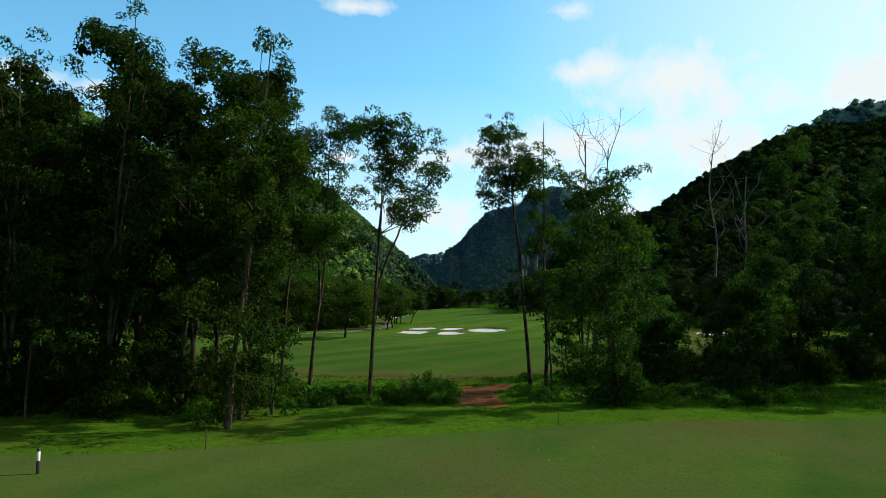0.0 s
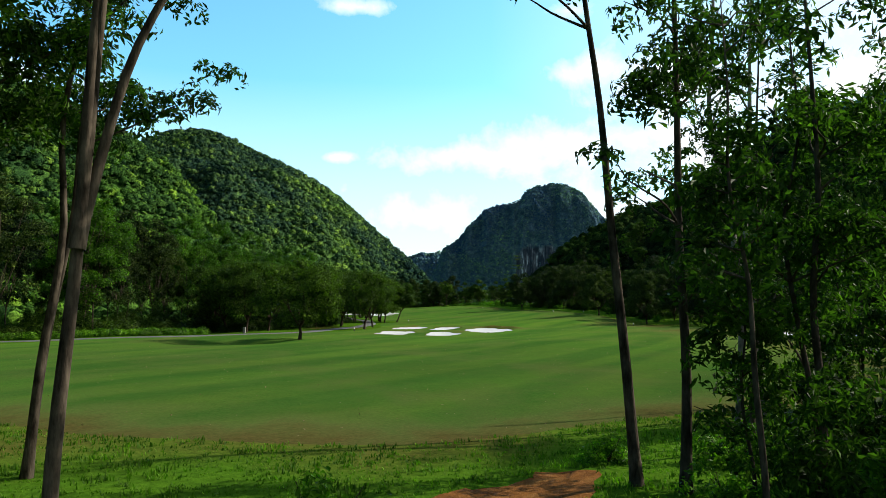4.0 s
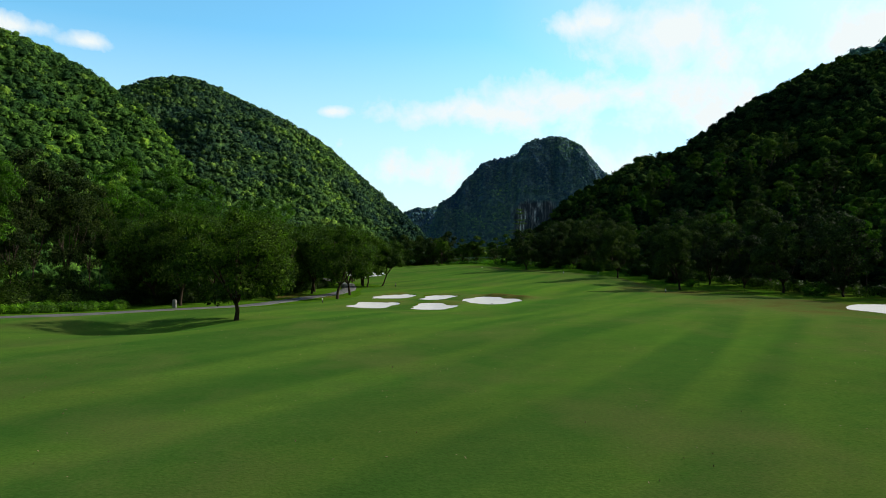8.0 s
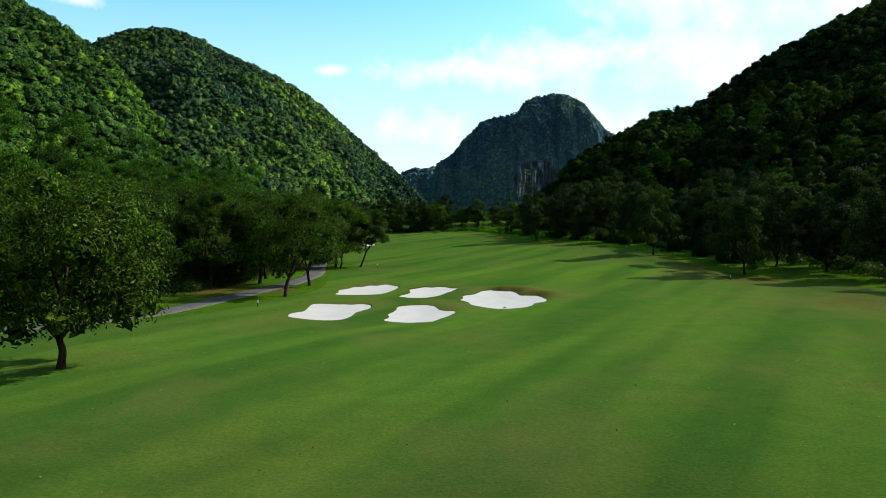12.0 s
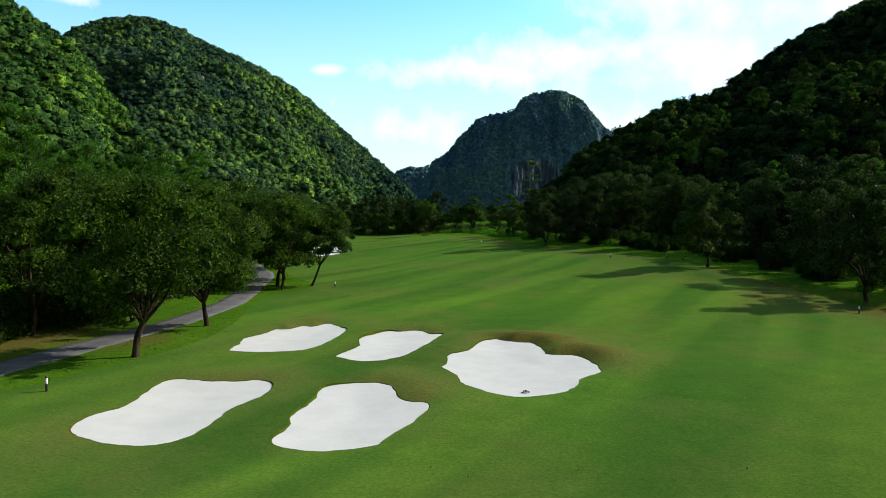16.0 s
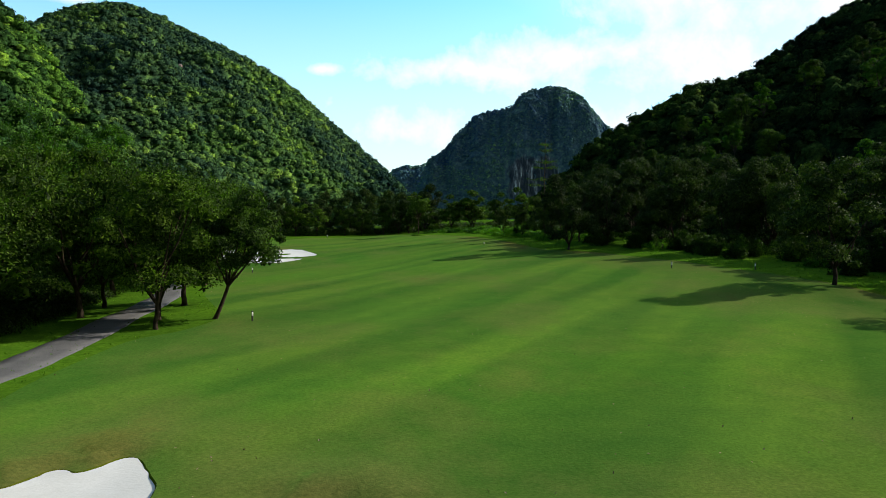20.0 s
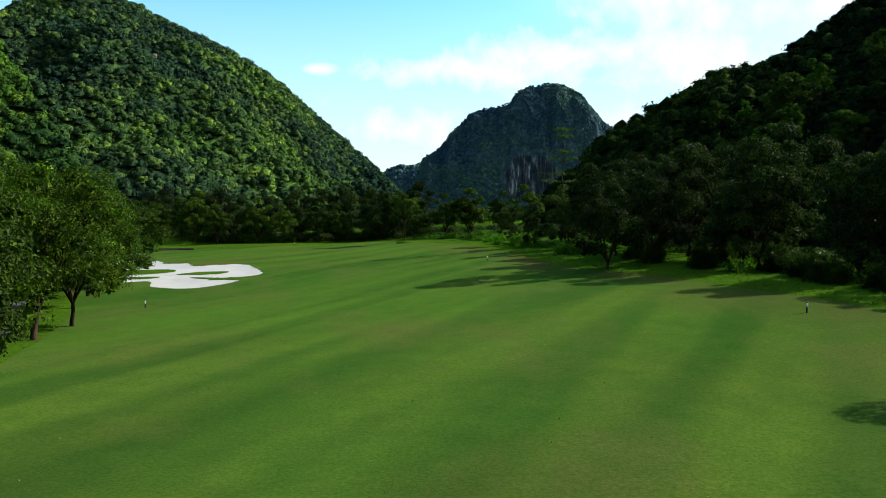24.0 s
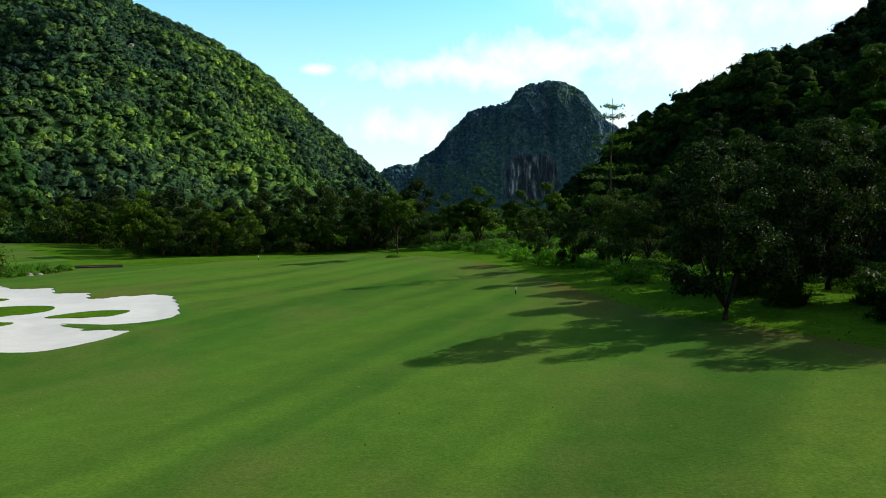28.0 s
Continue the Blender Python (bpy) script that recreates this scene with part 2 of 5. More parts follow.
asphalt, n, l, p = material("grey_path")
pos = place(n, l)
c = ramp(n, l, noisy(n, l, pos, 0.5, 6, 0.65), ((0.3, (0.055, 0.055, 0.060)), (0.7, (0.115, 0.112, 0.112))))
c = blend(n, l, "MULTIPLY", 0.6, c, ramp(n, l, noisy(n, l, pos, 20, 3), ((0.3, (0.7, 0.7, 0.7)), (0.7, (1.2, 1.2, 1.2)))))
l.new(c, p.inputs["Base Color"])
p.inputs["Roughness"].default_value = 0.85
bump(n, l, p, noisy(n, l, pos, 25, 3), 0.4, 0.02)


def bark_material(name, dark, light):
    m, n, l, p = material(name)
    c = ramp(n, l, noisy(n, l, place(n, l, (1, 1, 0.25)), 6.0, 6, 0.65), ((0.3, dark), (0.7, light)))
    c = blend(n, l, "MULTIPLY", 0.7, c, ramp(n, l, noisy(n, l, place(n, l), 1.1, 4), ((0.38, (0.35, 0.34, 0.33)), (0.62, (1.5, 1.5, 1.45)))))
    l.new(c, p.inputs["Base Color"])
    p.inputs["Roughness"].default_value = 0.9
    p.inputs["Specular IOR Level"].default_value = 0.05
    bump(n, l, p, noisy(n, l, place(n, l, (1, 1, 0.3)), 12.0, 4), 0.8, 0.03)
    return m


bark_pale = bark_material("pale_bark", (0.014, 0.011, 0.008), (0.120, 0.098, 0.075))
bark_dark = bark_material("dark_bark", (0.018, 0.013, 0.010), (0.075, 0.055, 0.04))
bark_grey = bark_material("grey_dead_bark", (0.09, 0.08, 0.075), (0.26, 0.24, 0.22))
leaf_slender = leaf_material("acacia_leaves", (0.010, 0.030, 0.006), (0.056, 0.118, 0.016), 0.42, 0.5, 0.5, 0.06)
# darkened leaves: shade in the stand and under trees put into their colour
leaf_stand_shaded = leaf_material("dense_stand_leaves", (0.006, 0.016, 0.004), (0.043, 0.082, 0.012), 0.40, 0.5, 0.6, 0.05)
leaf_broad = leaf_material("broad_leaves", (0.013, 0.031, 0.006), (0.074, 0.138, 0.016), 0.28, 0.5, 0.6, 0.05)
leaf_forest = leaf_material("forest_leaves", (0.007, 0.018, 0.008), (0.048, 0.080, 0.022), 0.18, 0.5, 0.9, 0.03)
leaf_feather = leaf_material("feathery_leaves", (0.014, 0.046, 0.004), (0.064, 0.152, 0.012), 0.40, 0.6)
leaf_bush = leaf_material("bush_leaves", (0.022, 0.074, 0.006), (0.115, 0.255, 0.018), 0.42, 0.5, 0.5, 0.08)
leaf_tier = leaf_material("pale_tier_leaves", (0.030, 0.065, 0.008), (0.085, 0.140, 0.016), 0.45, 0.5)
leaf_grass = leaf_material("grass_blades", (0.044, 0.110, 0.008), (0.090, 0.190, 0.012), 0.42, 0.7)


def canopy_material(name, dark, light, pale):
    """Woods seen from afar: every crown its own green, drifts of kinds of plant, leafy grain over it."""
    m, n, l, p = material(name)
    plant = n.new("ShaderNodeAttribute")
    plant.attribute_name = "plant"
    pos = place(n, l)
    mid_ = tuple(a * 0.62 + b * 0.38 for a, b in zip(dark, light))
    col = ramp(n, l, plant.outputs["Fac"], ((0.0, dark), (0.45, mid_), (0.82, light), (1.0, pale)))
    big = ramp(n, l, noisy(n, l, pos, 0.011, 4, 0.6), ((0.36, (0.50, 0.60, 0.95)), (0.52, (0.95, 0.98, 0.95)), (0.66, (1.45, 1.5, 0.85))))
    col = blend(n, l, "MULTIPLY", 1.0, col, big)
    grain = noisy(n, l, pos, 0.95, 6, 0.8)
    col = blend(n, l, "MULTIPLY", 1.0, col, ramp(n, l, grain, ((0.36, (0.30, 0.34, 0.40)), (0.5, (0.9, 0.9, 0.9)), (0.64, (1.75, 1.7, 1.35)))))
    l.new(col, p.inputs["Base Color"])
    p.inputs["Roughness"].default_value = 0.8
    p.inputs["Specular IOR Level"].default_value = 0.0
    bump(n, l, p, grain, 0.8, 1.0)
    return m


leaf_hill = canopy_material("hill_woods_leaves", (0.019, 0.050, 0.018), (0.070, 0.152, 0.030), (0.140, 0.245, 0.036))
# bluer than the nearer spur's leaves, haze put into the colour
leaf_hill_hazed = canopy_material("high_woods_leaves", (0.020, 0.047, 0.033), (0.070, 0.136, 0.048), (0.135, 0.225, 0.052))
# same woods on the slope turned from the sun, its shade put into colour
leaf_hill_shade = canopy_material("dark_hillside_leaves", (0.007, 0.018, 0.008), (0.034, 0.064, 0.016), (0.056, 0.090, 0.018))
# blued leaves: haze over the far woods put into their colour
leaf_far_hazed = canopy_material("far_woods_leaves", (0.046, 0.096, 0.160), (0.076, 0.155, 0.180), (0.120, 0.220, 0.150))


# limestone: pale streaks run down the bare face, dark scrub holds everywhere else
# rock and scrub are blued, distance haze put into both colours
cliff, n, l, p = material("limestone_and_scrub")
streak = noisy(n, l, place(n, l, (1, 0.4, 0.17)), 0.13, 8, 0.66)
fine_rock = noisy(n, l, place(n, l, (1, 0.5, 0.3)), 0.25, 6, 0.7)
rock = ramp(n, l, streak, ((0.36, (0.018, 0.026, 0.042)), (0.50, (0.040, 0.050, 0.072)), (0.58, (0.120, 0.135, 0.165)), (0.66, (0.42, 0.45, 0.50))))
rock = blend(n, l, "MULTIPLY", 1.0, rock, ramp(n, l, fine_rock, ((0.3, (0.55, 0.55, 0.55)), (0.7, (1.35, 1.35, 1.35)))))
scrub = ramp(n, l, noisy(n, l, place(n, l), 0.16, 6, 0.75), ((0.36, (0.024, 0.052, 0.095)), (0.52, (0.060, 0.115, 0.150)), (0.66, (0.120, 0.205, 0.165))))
face_ = n.new("ShaderNodeAttribute")
face_.attribute_name = "bare"
patch = n.new("ShaderNodeMath")
patch.operation = "ADD"
l.new(face_.outputs["Fac"], patch.inputs[0])
l.new(noisy(n, l, place(n, l, (1, 1, 0.5)), 0.035, 5, 0.65), patch.inputs[1])
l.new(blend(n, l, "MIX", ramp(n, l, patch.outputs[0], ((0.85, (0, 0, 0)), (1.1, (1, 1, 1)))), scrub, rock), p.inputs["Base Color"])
p.inputs["Roughness"].default_value = 0.95
p.inputs["Specular IOR Level"].default_value = 0.05
bump(n, l, p, noisy(n, l, place(n, l), 0.12, 6, 0.75), 1.0, 3.0)


def plain(name, colour, rough=0.5, metal=0.0):
    m, n, l, p = material(name)
    c = ramp(n, l, noisy(n, l, place(n, l), 8.0, 4), ((0.3, tuple(v * 0.82 for v in colour)), (0.7, tuple(min(1, v * 1.1) for v in colour))))
    l.new(c, p.inputs["Base Color"])
    p.inputs["Roughness"].default_value, p.inputs["Metallic"].default_value = rough, metal
    return m


paint_white, paint_black = plain("white_paint", (0.78, 0.78, 0.76)), plain("black_paint", (0.02, 0.02, 0.022))
stake_wood = plain("dark_stake_wood", (0.06, 0.035, 0.025), 0.8)
stone = plain("grey_stone", (0.20, 0.20, 0.19), 0.9)
pink_rock = plain("pinkish_limestone", (0.30, 0.22, 0.20), 0.9)
brown_leaf = plain("brown_dead_leaf", (0.11, 0.05, 0.025), 0.8)
dry_leaf = plain("fallen_leaf", (0.22, 0.17, 0.08), 0.7)


# ---------------------------------------------------------------- building blocks
rng = np.random.default_rng(7)


def raw_mesh(name, verts, faces, mats, index=None, smooth=False):
    """A mesh from arrays: verts n x 3, faces m x 3 or m x 4 (or a list of such arrays)."""
    groups = faces if isinstance(faces, list) else [faces]
    groups = [np.asarray(f, np.int32) for f in groups if len(f)]
    me = bpy.data.meshes.new(name)
    v = np.ascontiguousarray(verts, np.float32)
    me.vertices.add(len(v))
    me.vertices.foreach_set("co", v.ravel())
    loops = np.concatenate([f.ravel() for f in groups])
    counts = np.concatenate([np.full(len(f), f.shape[1], np.int32) for f in groups])
    me.loops.add(len(loops))
    me.loops.foreach_set("vertex_index", loops)
    me.polygons.add(len(counts))
    me.polygons.foreach_set("loop_start", np.concatenate(([0], np.cumsum(counts)[:-1])).astype(np.int32))
    for m in mats:
        me.materials.append(m)
    if index is not None:
        me.polygons.foreach_set("material_index", np.asarray(index, np.int32))
    me.polygons.foreach_set("use_smooth", np.ascontiguousarray(np.broadcast_to(smooth, len(counts))))
    me.update(calc_edges=True)
    me.validate()
    return me


def part(name, me, parent, label=""):
    ob = new(name, me)
    ob.parent = parent
    return tagged(ob, label) if label else ob


def tube(points, radii, sides=7):
    """Verts and quads of a round tapered tube along points, closed at its end."""
    pts, k = np.asarray(points, float), len(points)
    ways = np.gradient(pts, axis=0)
    ways /= np.linalg.norm(ways, axis=1, keepdims=True) + 1e-9
    ref = np.where(np.abs(ways[:, 2:3]) > 0.8, np.array([[1.0, 0, 0]]), np.array([[0, 0, 1.0]]))
    a = np.cross(ways, ref)
    a /= np.linalg.norm(a, axis=1, keepdims=True) + 1e-9
    b = np.cross(ways, a)
    ang = np.linspace(0, 2 * np.pi, sides, endpoint=False)
    ring = np.cos(ang)[None, :, None] * a[:, None] + np.sin(ang)[None, :, None] * b[:, None]
    v = (pts[:, None] + ring * np.asarray(radii, float)[:, None, None]).reshape(-1, 3)
    i, j = np.meshgrid(np.arange(k - 1), np.arange(sides), indexing="ij")
    q = np.stack((i * sides + j, i * sides + (j + 1) % sides, (i + 1) * sides + (j + 1) % sides, (i + 1) * sides + j), -1).reshape(-1, 4)
    return v, q


def join(pieces):
    verts, faces, at = [], [], 0
    for v, f in pieces:
        verts.append(v)
        faces.append(f + at)
        at += len(v)
    return np.concatenate(verts), np.concatenate(faces)


def unit(r, count):
    d = r.normal(size=(count, 3))
    return d / np.linalg.norm(d, axis=1, keepdims=True)


def leaves(r, centres, length, width, outward=None, droop=0.2, flat=0.5, simple=False, facing=None):
    """Folded lance-shaped leaves, one quad each, at centres; outward: the way each one leans; facing: the way its blade looks."""
    k = len(centres)
    way = unit(r, k)
    if outward is not None:
        way = way * 0.8 + outward
    way[:, 2] -= droop
    way /= np.linalg.norm(way, axis=1, keepdims=True) + 1e-9
    up = unit(r, k) * (1 - flat) + np.array([0, 0, flat])
    if outward is not None:
        up += outward * 0.5
    if facing is not None:
        up = facing + r.normal(size=(k, 3)) * 0.45
        way = np.cross(up, unit(r, k))
        way /= np.linalg.norm(way, axis=1, keepdims=True) + 1e-9
        way[:, 2] -= droop
    side = np.cross(way, up)
    side /= np.linalg.norm(side, axis=1, keepdims=True) + 1e-9
    normal = np.cross(side, way)
    ln = length * r.uniform(0.6, 1.3, (k, 1))
    wd = width * r.uniform(0.7, 1.3, (k, 1))
    base, tip = centres - way * ln * 0.5, centres + way * ln * 0.5
    if simple:
        v = np.stack((base - side * wd * 0.5, base + side * wd * 0.5, tip), 1).reshape(-1, 3)
        return v, np.arange(3 * k).reshape(-1, 3)
    mid = centres + normal * wd * 0.25
    v = np.stack((base, mid - side * wd * 0.5, tip, mid + side * wd * 0.5), 1).reshape(-1, 3)
    return v, np.arange(4 * k).reshape(-1, 4)


def curve(points, count):
    """A smooth line of count points through the given ones."""
    p = np.asarray(points, float)
    t = np.linspace(0, len(p) - 1, count)
    i = np.clip(t.astype(int), 0, len(p) - 2)
    f = (t - i)[:, None]
    q = np.vstack((2 * p[0] - p[1], p, 2 * p[-1] - p[-2]))
    a, b, c, d = q[i], q[i + 1], q[i + 2], q[i + 3]
    return 0.5 * (2 * b + (c - a) * f + (2 * a - 5 * b + 4 * c - d) * f ** 2 + (3 * b - a - 3 * c + d) * f ** 3)


def loop_curve(points, each=7):
    """A closed smooth outline through the given points."""
    p = np.asarray(points, float)
    k = len(p)
    t = np.linspace(0, k, k * each, endpoint=False)
    i = t.astype(int)
    f = (t - i)[:, None]
    a, b, c, d = p[(i - 1) % k], p[i % k], p[(i + 1) % k], p[(i + 2) % k]
    return 0.5 * (2 * b + (c - a) * f + (2 * a - 5 * b + 4 * c - d) * f ** 2 + (3 * b - a - 3 * c + d) * f ** 3)


def wave(x, y, size, seed):
    """Smooth rolling noise of about -1 to 1 with hills of that size."""
    r = np.random.default_rng(seed)
    s = 0
    for k in range(6):
        a, ph, f = r.uniform(0, 2 * np.pi), r.uniform(0, 2 * np.pi), r.uniform(0.6, 1.7) * 2 * np.pi / size
        s = s + np.sin((x * np.cos(a) + y * np.sin(a)) * f + ph)
    return s / 3.2


def inside(px, py, poly):
    """Which of the points lie in the closed outline."""
    hit = np.zeros(px.shape, bool)
    x2, y2 = poly[-1]
    for x1, y1 in poly:
        cut = ((y1 > py) != (y2 > py)) & (px < (x2 - x1) * (py - y1) / (y2 - y1 + 1e-12) + x1)
        hit ^= cut
        x2, y2 = x1, y1
    return hit


def away(px, py, poly):
    """Distance of points from an outline's corners, and the index of the nearest."""
    d = np.hypot(px[:, None] - poly[None, :, 0], py[:, None] - poly[None, :, 1])
    k = d.argmin(1)
    return d[np.arange(len(px)), k], k

# ---------------------------------------------------------------- the lie of the land
RISE_Y, RISE_Z = (-400, 0, 200, 240, 290, 312, 372, 420, 700, 3000), (0, 0, 0, 0.7, 2.0, 2.8, 4.3, 4.8, 6, 8)
BUNKERS = {
    "one": (0.35, [(-16.2, 168.6), (-16.5, 170.8), (-15.7, 173.1), (-15.9, 176.9), (-15.4, 178.5), (-12.8, 178.2), (-10.5, 178.6), (-9.5, 177.5), (-9.5, 175.5), (-10.4, 173.0),
                   (-10.5, 170.7), (-10.8, 168.4), (-11.9, 166.9), (-14.1, 167.1)]),
    "two": (0.45, [(-7.2, 167.8), (-7.1, 170.3), (-7.3, 172.0), (-6.8, 174.8), (-6.6, 177.5), (-4.2, 178.3), (-3.0, 177.6), (-2.1, 174.9), (-0.7, 174.1), (-1.2, 171.6), (-2.3, 169.1),
                   (-2.9, 167.6), (-5.3, 166.8)]),
    "three": (1.0, [(-0.3, 182.1), (0.0, 183.4), (0.0, 185.6), (0.7, 186.6), (1.4, 187.2), (2.2, 190.1), (3.3, 191.5), (4.6, 190.4), (6.0, 189.8), (6.5, 187.7), (6.7, 185.6), (8.3, 185.1),
                     (9.0, 183.5), (9.2, 180.9), (8.4, 179.6), (7.6, 178.6), (7.2, 177.2), (6.1, 175.9), (4.2, 175.1), (2.9, 175.4), (1.8, 176.6), (0.9, 177.9), (0.6, 179.8)]),
    "four": (0.6, [(-15.0, 187.3), (-15.1, 189.8), (-15.4, 192.2), (-14.5, 194.3), (-14.1, 196.4), (-13.1, 196.6), (-12.4, 198.2), (-11.3, 198.1), (-10.3, 199.4), (-8.3, 196.4), (-8.3, 193.9),
                   (-8.7, 190.7), (-9.2, 188.7), (-10.1, 187.2), (-11.9, 186.6), (-13.4, 186.6)]),
    "five": (0.6, [(-7.4, 185.5), (-6.9, 187.0), (-6.4, 189.2), (-6.7, 192.0), (-5.8, 194.0), (-4.9, 195.2), (-3.8, 195.1), (-2.3, 195.4), (-1.4, 193.9), (-0.4, 193.6), (-1.0, 190.8), (-1.7, 188.3),
                   (-2.7, 185.5), (-4.0, 184.0), (-5.5, 183.7), (-6.6, 184.5)]),
    "fingers": (0.45, [(-43.5, 302.7), (-54.0, 313.0), (-55.5, 328.0), (-57.0, 335.0), (-51.5, 331.0), (-47.5, 331.0), (-44.5, 326.6), (-41.0, 326.6), (-38.0, 321.4),
                       (-35.0, 323.6), (-31.0, 324.2), (-25.6, 313.0), (-25.2, 309.0), (-28.5, 306.4), (-33.2, 306.6), (-30.0, 303.6), (-26.2, 303.4),
                       (-26.6, 299.4), (-29.4, 295.5), (-34.3, 296.7), (-37.0, 302.4), (-40.3, 301.2)]),
    "side": (0.35, [(49.0, 158.0), (50.0, 164.0), (55.0, 170.5), (62.0, 171.5), (66.0, 166.0), (64.0, 156.0), (58.0, 149.0), (52.0, 150.0)]),
}
ISLANDS = {"fingers": [[(-46.0, 310.5), (-44.5, 316.3), (-39.5, 316.8), (-38.2, 313.2), (-41.5, 310.6)],
                       [(-36.2, 309.6), (-33.8, 313.6), (-30.4, 313.8), (-31.0, 310.6)],
                       [(-52.5, 317.5), (-51.5, 322.0), (-47.0, 322.4), (-48.0, 318.0)],
                       [(-42.0, 304.8), (-41.0, 307.2), (-37.6, 307.2), (-38.4, 305.0)]]}
rims = {k: loop_curve(v[1], 9) for k, v in BUNKERS.items()}
for rim in rims.values():
    rim += np.stack((wave(rim[:, 0], rim[:, 1], 1.6, 41), wave(rim[:, 0], rim[:, 1], 1.3, 42)), 1) * 0.05
isles = {k: [loop_curve(p, 6) for p in v] for k, v in ISLANDS.items()}


def rim_normals(rim):
    d = np.roll(rim, -1, 0) - np.roll(rim, 1, 0)
    area = np.sum(rim[:, 0] * np.roll(rim[:, 1], -1) - np.roll(rim[:, 0], -1) * rim[:, 1])
    nrm = np.stack((d[:, 1], -d[:, 0]), 1) * np.sign(area)
    return nrm / (np.linalg.norm(nrm, axis=1, keepdims=True) + 1e-9)


# the far edge of the long bunker is cut into pointed tongues of turf
ragged_rim = rims["fingers"]
step_ = np.linalg.norm(np.roll(ragged_rim, -1, 0) - ragged_rim, axis=1).cumsum()
cut_n = rim_normals(ragged_rim)
ragged_rim += cut_n * (0.75 * ((step_ / 3.1) % 1.0) * np.clip(cut_n[:, 1] * 2, 0, 1))[:, None]
WEAR = {"one": 0.55, "two": 0.6, "three": 1.5, "four": 0.7, "five": 0.8, "fingers": 0.1, "side": 0.2}
rim_out = {k: rim_normals(v) for k, v in rims.items()}


def lip_side(k, j):
    """How far the rim's point j of bunker k lies on the raised far side, 0 to 1, eased along the rim."""
    way = rim_out[k]
    way = sum(np.roll(way, o, 0) for o in range(-12, 13)) / 25
    return np.clip(way[j, 1] * 0.75 + way[j, 0] * 0.35 + 0.2, 0, 1)




def base_z(x, y):
    x, y = np.asarray(x, float), np.asarray(y, float)
    side = np.clip((y - 210) / 60, 0, 1) * np.clip(0.05 * x, -1.2, 1.5)
    roll = 0.14 * wave(x, y, 38, 3) + 0.05 * wave(x, y, 13, 5)
    calm = np.clip((150 - np.abs(x)) / 60, 0, 1) * np.clip(np.hypot(x + 4, y - 182) / 45, 0, 1)
    hollow = 0.55 * np.exp(-((x + 4) / 15) ** 2 - ((y - 168) / 13) ** 2)
    return np.interp(y, RISE_Y, RISE_Z) + side + roll * calm - hollow + 1.6 * np.exp(-((x + 108) / 26) ** 2 - ((y - 402) / 30) ** 2) - 1.3 * np.exp(-((x + 33.5) / 6.5) ** 2 - ((y - 137.5) / 6.5) ** 2)


def lip_z(x, y):
    """The raised and worn far lips of the bunkers: height, wear."""
    x, y = np.atleast_1d(np.asarray(x, float)), np.atleast_1d(np.asarray(y, float))
    z, w = np.zeros_like(x), np.zeros_like(x)
    for k, rim in rims.items():
        c = rim.mean(0)
        near = np.where((np.abs(x - c[0]) < 26) & (np.abs(y - c[1]) < 28))[0]
        if not len(near):
            continue
        d, j = away(x[near], y[near], rim)
        north = lip_side(k, j)
        rise = np.where(d < 1.3, 0.12 + 0.88 * np.sin(np.pi / 2 * np.minimum(d / 1.3, 1)), np.exp(-((d - 1.3) / 2.6) ** 2))
        z[near] = np.maximum(z[near], 0.66 * BUNKERS[k][0] * north * rise)
        w[near] = np.maximum(w[near], (0.2 + WEAR[k] * north) * np.exp(-(d / (2.2 + 1.8 * north)) ** 2))
    return z, w


def ground_z(x, y):
    return float(base_z(x, y) + lip_z(x, y)[0][0])


# fairways, the clay gap, and everything else rough
NEAR_FAIRWAY = [(-160, 14), (-60, 24), (-19.4, 30.4), (-11, 33.7), (-2, 36.3), (5, 38.3), (11.3, 40.5), (17.8, 41.8), (23.6, 43.4), (60, 50), (160, 66), (170, -60), (-160, -60)]
MAIN_FAIRWAY = [(-25, 69), (-17.5, 66.1), (-12.6, 63.9), (-3, 63.4), (2.1, 66), (6.4, 69), (20, 76), (36, 95), (46, 125), (52, 160), (53, 192), (42.0, 211.5), (39.5, 227.6),
                (38.0, 247), (34.5, 258), (29.2, 271), (22.8, 289), (17.1, 299), (13.3, 311), (9.4, 332), (4.5, 354), (-2, 368), (-11, 380), (-21, 386), (-34, 376), (-45, 365),
                (-54, 360), (-62, 348), (-54, 322), (-44, 300), (-32, 272), (-25, 250), (-18.6, 235), (-18.8, 227), (-20.6, 222), (-20.4, 212), (-18.6, 200), (-18.4, 190),
                (-21, 180), (-25, 170), (-28.5, 163), (-38, 152), (-46, 143.5), (-56, 135), (-62, 118), (-56, 96), (-42, 80)]
FAR_LAWN = [(-66, 352), (-63, 364), (-70, 377), (-85, 393), (-108, 420), (-160, 436), (-165, 350), (-95, 338)]
CLAY = [(-0.6, 45.2), (2.1, 45.2), (2.3, 48.2), (2.0, 52), (3.2, 56), (3.8, 59.4), (1.5, 58.2), (-0.4, 56.5), (-0.9, 52), (-0.5, 48)]
zones = {"near": curve(NEAR_FAIRWAY + NEAR_FAIRWAY[:1], 90)[:-1], "main": loop_curve(MAIN_FAIRWAY, 5), "lawn": loop_curve(FAR_LAWN, 5), "clay": loop_curve(CLAY, 5)}
zones["clay"] += np.stack((wave(zones["clay"][:, 0], zones["clay"][:, 1], 1.7, 8), wave(zones["clay"][:, 0], zones["clay"][:, 1], 1.4, 9)), 1) * 0.34


